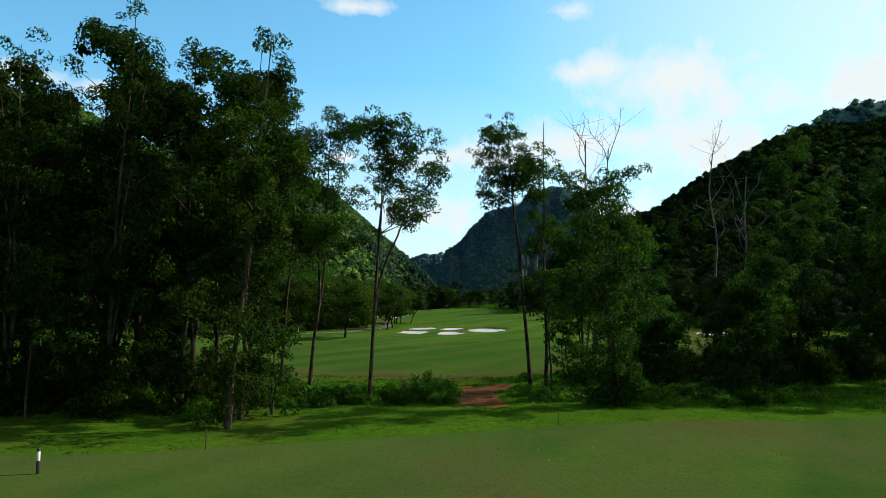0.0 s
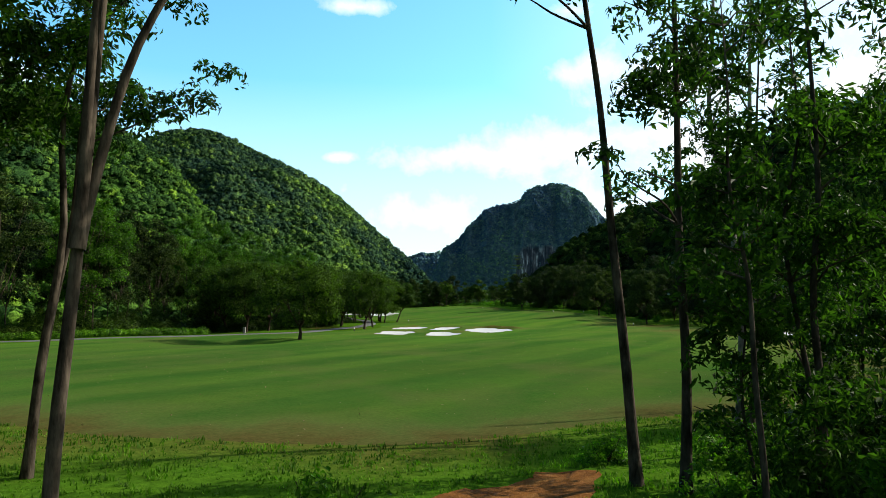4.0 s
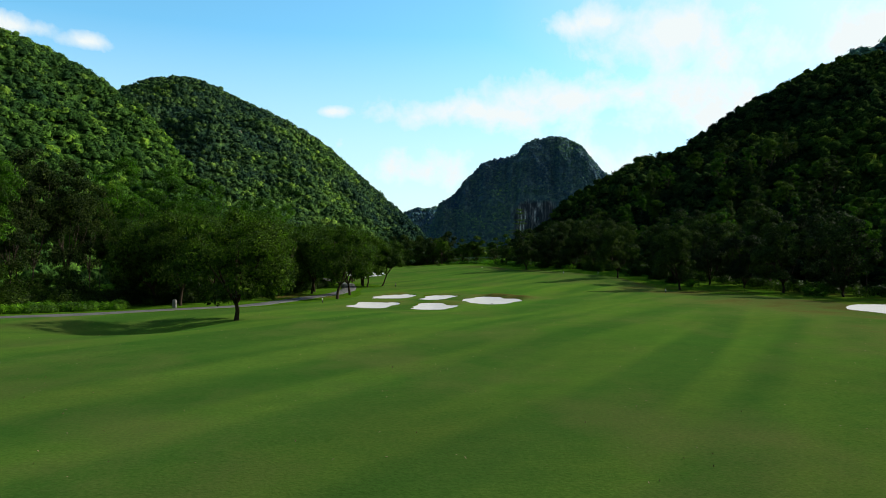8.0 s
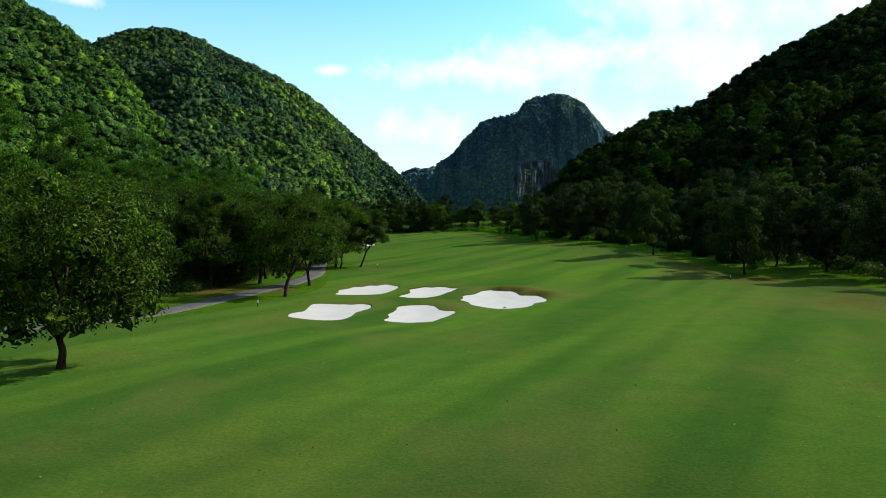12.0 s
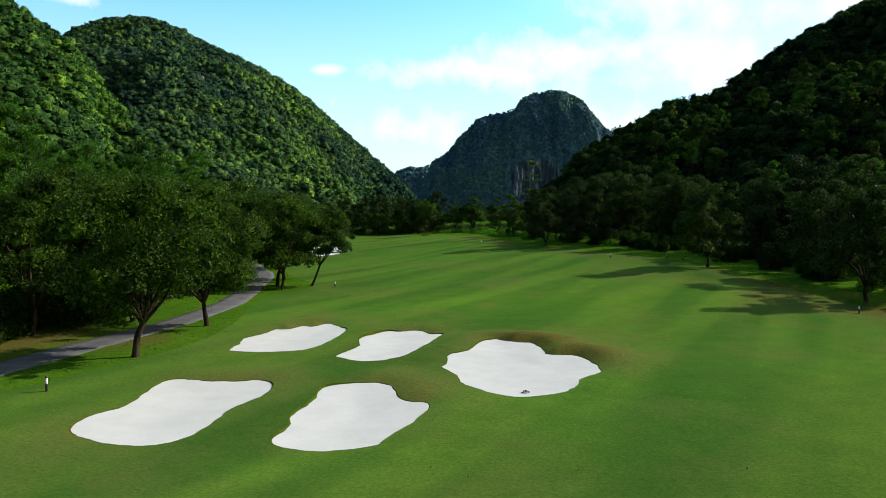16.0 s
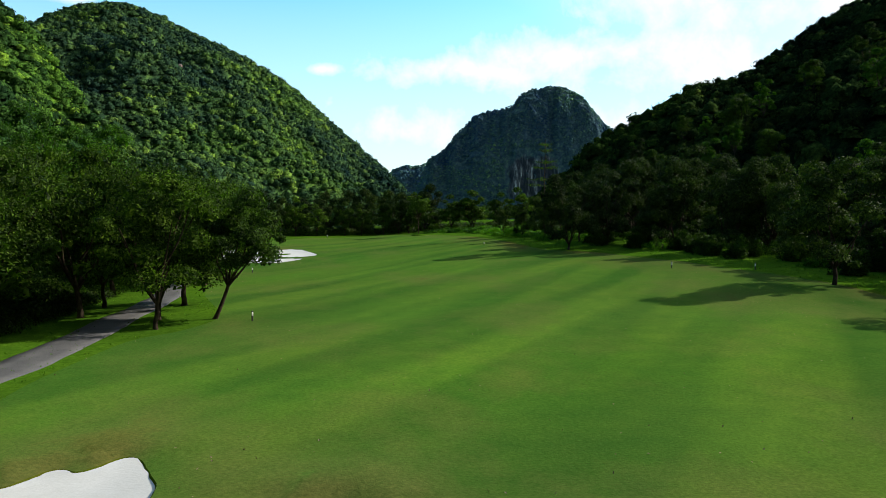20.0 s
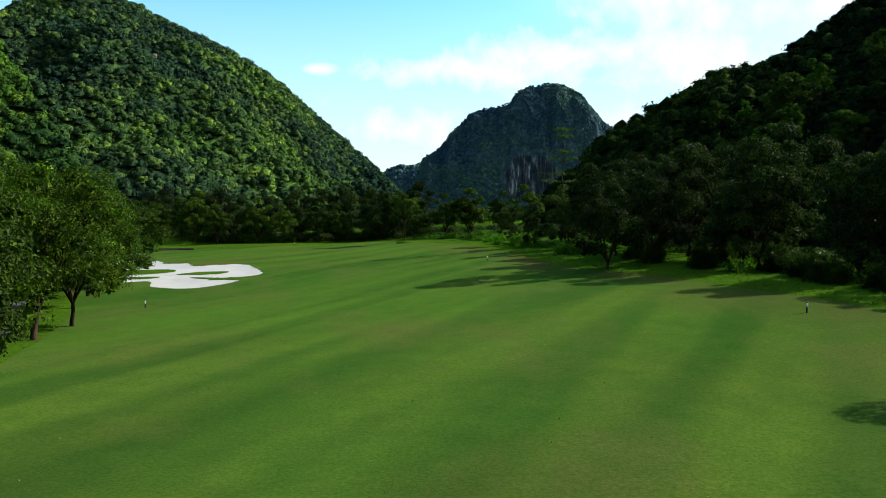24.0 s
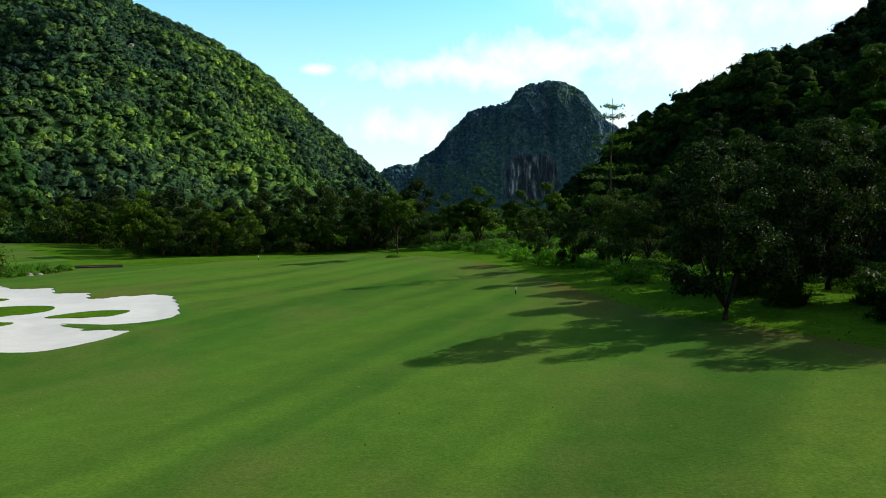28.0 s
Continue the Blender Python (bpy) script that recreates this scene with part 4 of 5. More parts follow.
def slender_tree(name, x, y, h, lean=(0, 0), stems=1, girth=0.14, crown=(0.45, 1.0), reach=2.2, tufts=120, each=26, seed=1, label="", bark=None, leaf=None, length=0.31, low=0, tops=None, fork=0.0):
    """A tall thin tree: one or more bare stems, short limbs high up, and airy tufts of narrow leaves.
    tops: where each stem ends, beside the base; fork: the height to which they run together."""
    r = np.random.default_rng(seed)
    tree = spread_tags(new(name), label or "tall slender acacia with a bare trunk and airy narrow-leaved crown", "slender trees by the fairway gap")
    tree.location = (x, y, ground_z(x, y) - 0.05)
    if tops is None:
        tops = []
        for s in range(stems):
            a, k = r.uniform(0, 6.28), 0 if s == 0 else r.uniform(0.6, 1.6)
            tops.append((lean[0] + k * math.cos(a), lean[1] + k * math.sin(a), h * (1 if s == 0 else r.uniform(0.8, 0.97))))
    homes = []
    for s, (dx, dy, hs) in enumerate(tops):
        line = stem_line(r, (0, 0, -0.2), (tops[0][0], tops[0][1], tops[0][2]), 7, 0.05 + 0.004 * h) if s == 0 else stem_line(r, (tops[0][0] * fork / h, tops[0][1] * fork / h, fork - 0.2), (dx, dy, hs), 7, 0.08 + 0.004 * h)
        line[:, 0] -= (0.25 * (dx - tops[0][0]) * np.sin(np.pi * np.linspace(0, 1, len(line)))) if s else 0.0
        t = np.linspace(0, 1, len(line))
        rad = girth * (1 if s == 0 else 0.75) * (1 - 0.86 * t) * (1 + 0.4 * np.exp(-t * 30))
        v, q = tube(line, rad, 8)
        stem = part("trunk", raw_mesh("trunk", v, q, [bark or bark_pale], smooth=True), tree)
        for k in range(max(6, int(17 / len(tops)))):
            f = r.uniform(crown[0], crown[1] * 0.96)
            at = line[int(f * (len(line) - 1))]
            a = r.uniform(0, 6.28)
            ln = reach * r.uniform(0.6, 1.15) * (1.12 - 0.3 * (f - crown[0]) / (crown[1] - crown[0] + 1e-6))
            tip = at + np.array((math.cos(a) * ln, math.sin(a) * ln, ln * r.uniform(0.3, 0.8)))
            limb = stem_line(r, at, tip, 4, 0.12)
            v, q = tube(limb, np.linspace(girth * 0.3, 0.010, len(limb)), 5)
            part("limb", raw_mesh("limb", v, q, [bark or bark_pale], smooth=True), stem)
            homes += [limb[int(g * (len(limb) - 1))] for g in (0.5, 0.7, 0.85, 1.0)]
        homes += [line[int(g * (len(line) - 1))] for g in np.linspace(crown[0] + 0.15, 1, 5)]
        for k in range(low):
            homes.append(line[int(r.uniform(0.04, max(crown[0], 0.15)) * (len(line) - 1))] + r.normal(size=3) * 0.6)
    homes = np.array(homes)
    k = max(30, int(tufts * 0.62))
    spots = homes[r.integers(0, len(homes), k)] + r.normal(size=(k, 3)) * np.array([0.5, 0.5, 0.38])
    v, q = clumps_of_leaves(r, spots, r.uniform(0.26, 0.62, k) * (0.8 + 0.08 * reach), int(each * 1.7), length * 0.84, 0.36, 1, 0.9, 0.1)
    part("crown", raw_mesh("crown", v, q, [leaf or leaf_slender]), tree)
    return tree


def broad_tree(name, x, y, h, width, seed, label, group, clear=0.2, lumps=190, each=26, size=0.40, girth=0.24, bark=None, leaf=None, lean=(0, 0), limbs=6, ragged=0.25, upright=1.0, simple=True, thick=0.6):
    """A round-headed tree: a short forked trunk, spreading limbs, and a crown of leafy tufts with gaps."""
    r = np.random.default_rng(seed)
    tree = spread_tags(new(name), label, group)
    tree.location = (x, y, ground_z(x, y) - 0.05)
    fork = np.array((lean[0] * 0.5, lean[1] * 0.5, h * clear))
    line = stem_line(r, (0, 0, -0.2), fork, 4, 0.1)
    t = np.linspace(0, 1, len(line))
    v, q = tube(line, girth * (1 - 0.25 * t) * (1 + 0.55 * np.exp(-t * 9)), 9)
    stem = part("trunk", raw_mesh("trunk", v, q, [bark or bark_dark], smooth=True), tree)
    mid_z, half = h * (clear * 0.75 + 1) / 2, h * (1 - clear * 0.75) / 2
    centre = np.array((lean[0], lean[1], mid_z))
    for k in range(limbs):
        a = 6.28 * (k + r.uniform(-0.3, 0.3)) / limbs
        tip = centre + np.array((math.cos(a) * width * 0.33, math.sin(a) * width * 0.33, r.uniform(-0.1, 0.55) * half))
        limb = stem_line(r, fork, tip, 4, 0.25)
        v, q = tube(limb, np.linspace(girth * 0.6, 0.03, len(limb)), 6)
        part("limb", raw_mesh("limb", v, q, [bark or bark_dark], smooth=True), stem)
    k = max(28, lumps // 4)
    d = unit(r, k * 3)
    d = d[d[:, 2] > (-0.6 if clear > 0.2 else -0.92)][:k]
    k = len(d)
    bulge = 1 + ragged * np.sin(d[:, 0] * 4.1 + seed) * np.cos(d[:, 1] * 3.7 + seed * 2) + ragged * 0.7 * np.sin(d[:, 2] * 5 + d[:, 0] * 3 + seed)
    wisp = r.random(k) < 0.3
    shell = np.where(wisp, r.uniform(0.86, 1.04, k), np.where(r.random(k) < 0.8, r.uniform(0.66, 0.86, k), r.uniform(0.2, 0.66, k))) * bulge
    shell = np.minimum(shell, 0.97 - 0.25 * np.clip(d[:, 2] - 0.5, 0, 1))
    spots = centre + d * shell[:, None] * np.array((width / 2, width / 2, half * upright))
    spots[:, 2] = np.maximum(spots[:, 2], h * clear * 0.5 + width * 0.06)
    rad = width * np.where(wisp, r.uniform(0.06, 0.10, k), r.uniform(0.10, 0.185, k))
    v, q = clumps_of_leaves(r, spots, rad, int(lumps * each * 0.72 / k), size, thick * 0.8 if simple else 0.5)
    part("crown", raw_mesh("crown", v, q, [leaf or leaf_broad]), tree)
    return tree


def bush(name, x, y, h, width, seed, label, leaf=None, count=1100, size=0.22, category="bush", group="bushes in the rough"):
    r = np.random.default_rng(seed)
    thing = tagged(new(name), label, category, group)
    thing.location = (x, y, ground_z(x, y) - 0.05)
    for k in range(5):
        a = r.uniform(0, 6.28)
        tip = (math.cos(a) * width * 0.3, math.sin(a) * width * 0.3, h * r.uniform(0.6, 0.9))
        line = stem_line(r, (0, 0, -0.05), tip, 4, 0.06)
        v, q = tube(line, np.linspace(0.03, 0.008, len(line)), 5)
        part("stem", raw_mesh("stem", v, q, [bark_dark], smooth=True), thing)
    lumps = 46
    d = unit(r, lumps)
    d[:, 2] = np.abs(d[:, 2])
    spots = d * r.uniform(0.5, 1.0, (lumps, 1)) * np.array((width / 2, width / 2, h * 0.9)) * (1 + 0.3 * np.sin(d[:, :1] * 5 + seed))
    ends = np.repeat(spots, count // lumps, 0)
    out = unit(r, len(ends))
    pos = ends + out * width * 0.12 * r.uniform(0.2, 1.2, (len(ends), 1))
    pos[:, 2] = np.abs(pos[:, 2]) + 0.03
    v, q = leaves(r, pos, size, size * 0.45, None, 0.2, 0.5, False, out * 0.6 + np.array((0, 0, 0.6)))
    part("foliage", raw_mesh("foliage", v, q, [leaf or leaf_bush]), thing)
    return thing


def put(proto, x, y, turn=0.0, size=1.0, tall=None, sink=0.05):
    ob = copy_thing(proto, pose(x, y, ground_z(x, y) - sink, 0, 0, turn))
    ob.scale = (size, size, tall or size)
    return ob


# the stand of slender trees at the gap, first those that are passed closest
LEAFY, EDGE_TREE = "leafy acacia with foliage down to its base", "tall leafy acacia at the edge of the dark stand"
slender_tree("slender_tree", -14.0, 54.8, 20.5, (0.8, 0.6), 1, 0.15, (0.45, 1.0), 3.2, 470, 26, 31)
slender_tree("slender_tree", -12.5, 58.0, 22.0, girth=0.15, crown=(0.45, 1.0), reach=3.1, tufts=540, seed=32, label="tall twin-stemmed acacia with an airy narrow-leaved crown", tops=((1.5, 0.4, 21.5), (3.0, 0.8, 20.5)), fork=1.2)
slender_tree("slender_tree", -6.5, 48.5, 18.5, girth=0.14, crown=(0.62, 1.0), reach=2.7, tufts=360, seed=33, label="tall acacia forked into three thin leaning stems", tops=((0.9, 0.3, 18.6), (1.8, 0.8, 18.0), (5.0, 1.2, 16.0)), fork=6.2)
slender_tree("slender_tree", 4.8, 57.3, 21.5, (-1.8, 0.4), 1, 0.16, (0.62, 1.0), 2.7, 340, 26, 34)
slender_tree("slender_tree", 5.85, 56.5, 20.5, (0.1, 0.3), 1, 0.15, (0.36, 1.0), 2.1, 230, 26, 35)
slender_tree("slender_tree", 5.68, 50.7, 11.0, (-0.45, 0.5), 1, 0.08, (0.5, 1.0), 0.9, 40, 22, 36, "thin young acacia with sparse leaves", low=3)
slender_tree("slender_tree", 7.13, 55.2, 6.5, (-0.1, 0.3), 1, 0.06, (0.3, 1.0), 1.0, 90, 24, 37, "thin young acacia with leafy sides", low=8)
slender_tree("slender_tree", 8.2, 54.2, 15.5, (0.4, 0.4), 2, 0.12, (0.15, 1.0), 2.2, 330, 26, 38, LEAFY, low=14)
slender_tree("slender_tree", 9.1, 45.7, 14.6, (-0.9, 0.3), 2, 0.12, (0.30, 1.0), 2.3, 520, 26, 39, LEAFY, low=26)
slender_tree("slender_tree", 9.9, 50.6, 13.0, (0.7, 0.3), 1, 0.10, (0.15, 1.0), 1.9, 330, 26, 57, LEAFY, low=16)
slender_tree("slender_tree", 9.9, 62.6, 16.5, (0.8, 0.2), 1, 0.11, (0.2, 1.0), 2.2, 240, 24, 40, LEAFY, low=12)
slender_tree("slender_tree", 12.8, 58.5, 12.5, (0.5, 0.4), 2, 0.10, (0.1, 1.0), 2.0, 300, 26, 41, "bushy young acacia beside the clay gap", low=14)
slender_tree("slender_tree", 16.8, 68.5, 9.5, (0.2, 0.4), 2, 0.09, (0.2, 1.0), 2.0, 260, 24, 42)
slender_tree("slender_tree", -12.5, 38.3, 20.5, (1.8, 0.5), 1, 0.17, (0.2, 1.0), 2.9, 560, 26, 43, EDGE_TREE, leaf=leaf_stand_shaded, low=7)
slender_tree("slender_tree", -12.9, 41.6, 21.5, (0.6, 0.9), 1, 0.15, (0.22, 1.0), 2.8, 560, 26, 44, EDGE_TREE, leaf=leaf_stand_shaded, low=8)
slender_tree("slender_tree", -11.6, 43.6, 6.0, (0.2, 0.3), 2, 0.07, (0.3, 1.0), 1.5, 130, 26, 54, "bushy young tree at the edge of the dark stand", low=10)
slender_tree("slender_tree", -14.2, 47.1, 24.0, (0.9, 0.9), 1, 0.16, (0.35, 1.0), 3.2, 800, 26, 45, leaf=leaf_stand_shaded)
slender_tree("slender_tree", -20.3, 40.6, 23.0, (1.0, 0.4), 2, 0.15, (0.2, 1.0), 3.1, 640, 26, 46, EDGE_TREE, leaf=leaf_stand_shaded, low=18)
slender_tree("slender_tree", -23.4, 38.6, 9.0, (0.2, 0.2), 1, 0.07, (0.35, 1.0), 1.3, 120, 24, 47, "thin young acacia in front of the dark stand")
slender_tree("slender_tree", -25.8, 41.0, 21.5, (-0.5, 0.4), 2, 0.15, (0.2, 1.0), 3.0, 640, 26, 48, EDGE_TREE, leaf=leaf_stand_shaded, low=18)
slender_tree("slender_tree", -17.0, 43.5, 22.0, (0.2, 0.4), 1, 0.15, (0.2, 1.0), 3.0, 560, 26, 53, EDGE_TREE, leaf=leaf_stand_shaded, low=14)
slender_tree("slender_tree", 14.3, 56.2, 6.0, (0.2, 0.3), 2, 0.10, (0.05, 1.0), 2.0, 420, 26, 55, "bushy young tree in the undergrowth", low=14)
slender_tree("slender_tree", 18.9, 51.0, 8.2, (0.4, 0.3), 2, 0.10, (0.05, 1.0), 2.1, 460, 26, 49, "bushy young tree in the undergrowth", low=16)
slender_tree("slender_tree", 31.0, 87.0, 9.5, (0.4, 0.3), 2, 0.08, (0.2, 1.0), 2.2, 220, 24, 50, "thin young acacia with sparse leaves")
slender_tree("slender_tree", 31.2, 75.6, 24.0, (2.4, 0.5), 1, 0.20, (0.22, 1.0), 3.8, 640, 26, 51, "tall leafy acacia on the grassy bank", low=10)
slender_tree("slender_tree", 37.5, 68.0, 20.0, (0.5, 0.5), 2, 0.16, (0.12, 1.0), 3.4, 620, 26, 52, "tall leafy acacia on the grassy bank", low=14)

# bare trees rising behind the gap
for (x, y, h, s) in ((11.4, 68.0, 27.0, 61), (13.2, 70.0, 26.5, 62), (24.6, 74.0, 27.0, 63), (29.0, 80.0, 25.5, 64)):
    r = np.random.default_rng(s)
    tree = tagged(new("bare_tree"), "leafless grey tree with thin twigs", "tree", "bare trees")
    tree.location = (x, y, ground_z(x, y) - 0.05)
    line = stem_line(r, (0, 0, -0.2), (r.uniform(-1.5, 1.5), 0.3, h * 0.8), 6, 0.4)
    v, q = tube(line, np.linspace(0.17, 0.05, len(line)), 7)
    stem = part("trunk", raw_mesh("trunk", v, q, [bark_grey], smooth=True), tree)
    for k in range(6):
        at = line[int(r.uniform(0.6, 1.0) * (len(line) - 1))]
        a = r.uniform(0, 6.28)
        tip = at + np.array((math.cos(a) * 2.6, math.sin(a) * 2.0, r.uniform(2.5, 5.5)))
        limb = stem_line(r, at, tip, 4, 0.3)
        pieces = [tube(limb, np.linspace(0.05, 0.012, len(limb)), 5)]
        for g in range(9):
            st = limb[int(r.uniform(0.3, 1.0) * (len(limb) - 1))]
            twig = stem_line(r, st, st + r.normal(size=3) * np.array((1.0, 1.0, 0.6)) + np.array((0, 0, 1.0)), 3, 0.1)
            pieces.append(tube(twig, np.linspace(0.018, 0.006, len(twig)), 4))
        v, q = join(pieces)
        part("limb", raw_mesh("limb", v, q, [bark_grey], smooth=True), stem)

# the dark stand beside the near fairway
DARK = "dark broad-leaved forest tree in a dense stand"
dark_a = broad_tree("forest_tree", -17.5, 46.5, 24, 8.0, 71, DARK, "dense stand", 0.16, 270, 52, 0.34, 0.2, bark_pale, leaf_stand_shaded, limbs=7, ragged=0.35)
dark_b = broad_tree("forest_tree", -23.0, 46.0, 25, 9.0, 72, DARK, "dense stand", 0.14, 280, 52, 0.34, 0.22, bark_pale, leaf_stand_shaded, limbs=7, ragged=0.35)
dark_c = broad_tree("forest_tree", -30.0, 47.0, 23.5, 9.0, 73, DARK, "dense stand", 0.10, 280, 52, 0.34, 0.2, bark_dark, leaf_stand_shaded, limbs=7, ragged=0.3)
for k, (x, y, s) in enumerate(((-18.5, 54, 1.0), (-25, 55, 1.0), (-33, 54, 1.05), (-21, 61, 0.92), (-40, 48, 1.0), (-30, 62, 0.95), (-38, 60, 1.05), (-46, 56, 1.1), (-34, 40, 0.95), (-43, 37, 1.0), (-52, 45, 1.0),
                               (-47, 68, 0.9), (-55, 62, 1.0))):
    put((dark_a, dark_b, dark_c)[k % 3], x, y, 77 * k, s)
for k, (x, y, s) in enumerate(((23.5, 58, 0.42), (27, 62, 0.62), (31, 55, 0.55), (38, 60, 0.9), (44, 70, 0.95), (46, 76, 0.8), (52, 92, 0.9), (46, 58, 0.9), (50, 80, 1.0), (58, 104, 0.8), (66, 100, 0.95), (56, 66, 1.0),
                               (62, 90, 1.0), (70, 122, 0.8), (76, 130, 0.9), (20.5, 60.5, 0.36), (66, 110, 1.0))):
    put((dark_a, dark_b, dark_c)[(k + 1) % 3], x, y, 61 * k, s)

# round-headed trees along the cart path
ROUND = "round-headed dark green tree beside the cart path"
lone = broad_tree("fairway_tree", -24.2, 144.2, 12.0, 12.8, 81, "round-headed tree standing alone on the fairway edge", "trees along the cart path", 0.15, 230, 80, 0.28, 0.26, limbs=6, ragged=0.2, simple=False)
path_a = broad_tree("fairway_tree", -20.3, 184.5, 12.8, 11.0, 82, ROUND, "trees along the cart path", 0.17, 215, 80, 0.25, 0.24, lean=(0.8, 0.5), ragged=0.25)
path_b = broad_tree("fairway_tree", -20.4, 198.6, 12.4, 10.4, 83, ROUND, "trees along the cart path", 0.16, 210, 80, 0.25, 0.22, lean=(-0.6, 0), ragged=0.2)
path_c = broad_tree("fairway_tree", -18.4, 232.6, 10.2, 7.4, 84, "leaning round-headed tree on the fairway edge", "trees along the cart path", 0.26, 120, 100, 0.27, 0.17, lean=(2.2, 0.5), ragged=0.22)
path_d = broad_tree("fairway_tree", -20.9, 227.4, 11.6, 8.6, 85, ROUND, "trees along the cart path", 0.16, 180, 80, 0.25, 0.18, lean=(0.2, 0), ragged=0.24)
for k, (x, y, s) in enumerate(((-22.6, 231.8, 1.05), (-29.6, 233.5, 1.15), (-31.2, 241.0, 1.1), (-24.2, 242.0, 1.0), (-27.8, 201.0, 1.0), (-28.6, 207.5, 1.05), (-31.8, 192.8, 1.1), (-32.0, 204.0, 1.1),
                               (-42.9, 168.0, 1.0), (-38.4, 165.5, 1.05), (-36.0, 180.0, 1.1), (-33.0, 216.0, 1.1), (-31.5, 224.0, 1.1), (-36.5, 172.5, 1.0), (-39.5, 190.0, 1.15), (-39.4, 298.6, 0.85),
                               (-37.9, 288.4, 0.9), (-34.9, 279.4, 0.85), (-39.0, 279.0, 1.0), (-35.5, 252.0, 1.1), (-40.0, 212.0, 1.2), (-41.0, 228.0, 1.2), (-38.0, 240.0, 1.2), (-48.5, 178.0, 1.1), (-45.0, 198.0, 1.2),
                               (-29.7, 263.7, 1.1), (-30.2, 270.2, 1.05), (-43.0, 262.0, 1.1), (-41.0, 271.0, 1.1), (-45.5, 289.0, 1.1))):
    put((path_a, path_b, path_d, lone)[k % 4], x, y, 67 * k + 20, s)

# tall feathery woods behind the path
FEATHER = "tall feathery green forest tree with thin pale stems"
feather_a = broad_tree("feathery_tree", -58, 150, 22, 10, 91, FEATHER, "feathery woods", 0.25, 210, 60, 0.36, 0.12, bark_pale, leaf_feather, limbs=8, ragged=0.4)
feather_b = broad_tree("feathery_tree", -66, 162, 24, 11, 92, FEATHER, "feathery woods", 0.2, 220, 60, 0.36, 0.12, bark_pale, leaf_feather, limbs=8, ragged=0.4)
# shaded copy of the feathery tree: dimness put into its leaf colour
feather_shaded = broad_tree("feathery_tree", -62, 132, 23, 10, 93, "tall dim forest tree with thin pale stems", "feathery woods", 0.2, 220, 60, 0.36, 0.12, bark_pale, leaf_forest, limbs=8, ragged=0.4)
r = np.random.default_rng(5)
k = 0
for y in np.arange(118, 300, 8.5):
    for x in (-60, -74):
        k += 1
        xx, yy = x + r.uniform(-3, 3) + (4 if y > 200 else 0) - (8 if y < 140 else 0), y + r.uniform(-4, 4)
        put(feather_shaded if y < 190 and k % 7 else (feather_a, feather_b)[k % 2], xx, yy, 360 * r.random(), r.uniform(0.72, 1.05) * (0.8 if x > -60 else 1))

# dark woods on the other side
RIGHT = "dark broad-leaved tree at the forest edge"
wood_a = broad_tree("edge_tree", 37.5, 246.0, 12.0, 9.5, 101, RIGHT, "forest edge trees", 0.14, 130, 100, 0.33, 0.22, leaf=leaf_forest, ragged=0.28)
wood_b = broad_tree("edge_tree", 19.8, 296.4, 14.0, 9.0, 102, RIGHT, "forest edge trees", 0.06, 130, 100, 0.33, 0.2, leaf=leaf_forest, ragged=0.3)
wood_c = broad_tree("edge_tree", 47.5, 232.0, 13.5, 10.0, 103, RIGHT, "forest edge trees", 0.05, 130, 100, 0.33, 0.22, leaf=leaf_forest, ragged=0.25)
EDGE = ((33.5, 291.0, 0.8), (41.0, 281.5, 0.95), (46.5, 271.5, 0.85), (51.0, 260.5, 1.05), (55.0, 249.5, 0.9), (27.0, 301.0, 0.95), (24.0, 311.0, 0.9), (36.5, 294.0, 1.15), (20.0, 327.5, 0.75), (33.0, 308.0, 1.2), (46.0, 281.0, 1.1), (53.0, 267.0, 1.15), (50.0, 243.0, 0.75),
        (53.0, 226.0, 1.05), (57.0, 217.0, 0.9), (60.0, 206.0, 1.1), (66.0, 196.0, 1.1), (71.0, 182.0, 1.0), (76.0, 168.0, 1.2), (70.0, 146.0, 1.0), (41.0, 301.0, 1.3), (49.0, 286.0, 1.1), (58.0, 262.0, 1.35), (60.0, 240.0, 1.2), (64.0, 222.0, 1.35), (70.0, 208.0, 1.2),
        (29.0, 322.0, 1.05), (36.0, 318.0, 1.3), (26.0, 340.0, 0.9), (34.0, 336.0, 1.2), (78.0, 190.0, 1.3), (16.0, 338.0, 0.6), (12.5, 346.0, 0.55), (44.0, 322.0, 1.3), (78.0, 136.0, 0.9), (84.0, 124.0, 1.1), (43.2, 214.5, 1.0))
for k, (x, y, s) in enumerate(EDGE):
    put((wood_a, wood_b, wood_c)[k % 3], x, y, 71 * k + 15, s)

# taller trees stand out of the woods on the slope above them
def on_slope(name, x, y):
    g = slopes[name]
    return float(g[np.hypot(g[:, 0] - x, g[:, 1] - y).argmin(), 2])


YELLOW = "tall yellow-green tree on the wooded slope"
tall_a = broad_tree("slope_tree", 66.0, 254.0, 17, 6.5, 111, YELLOW, "slope trees", 0.3, 150, 60, 0.42, 0.16, bark_pale, leaf_feather, limbs=6, ragged=0.4)
tall_b = broad_tree("slope_tree", 70.0, 270.0, 15, 8.5, 112, "dark rounded tree on the wooded slope", "slope trees", 0.2, 150, 60, 0.42, 0.16, bark_dark, leaf_broad, limbs=6, ragged=0.35)
tall_c = broad_tree("slope_tree", 76.0, 262.0, 19, 7.0, 113, "tall narrow dark tree on the wooded slope", "slope trees", 0.2, 150, 60, 0.42, 0.16, bark_dark, leaf_forest, limbs=6, ragged=0.4)
for ob in (tall_a, tall_b, tall_c):
    ob.location[2] = max(ob.location[2], on_slope("hill_3", ob.location[0], ob.location[1]) - 1.0)
r = np.random.default_rng(115)
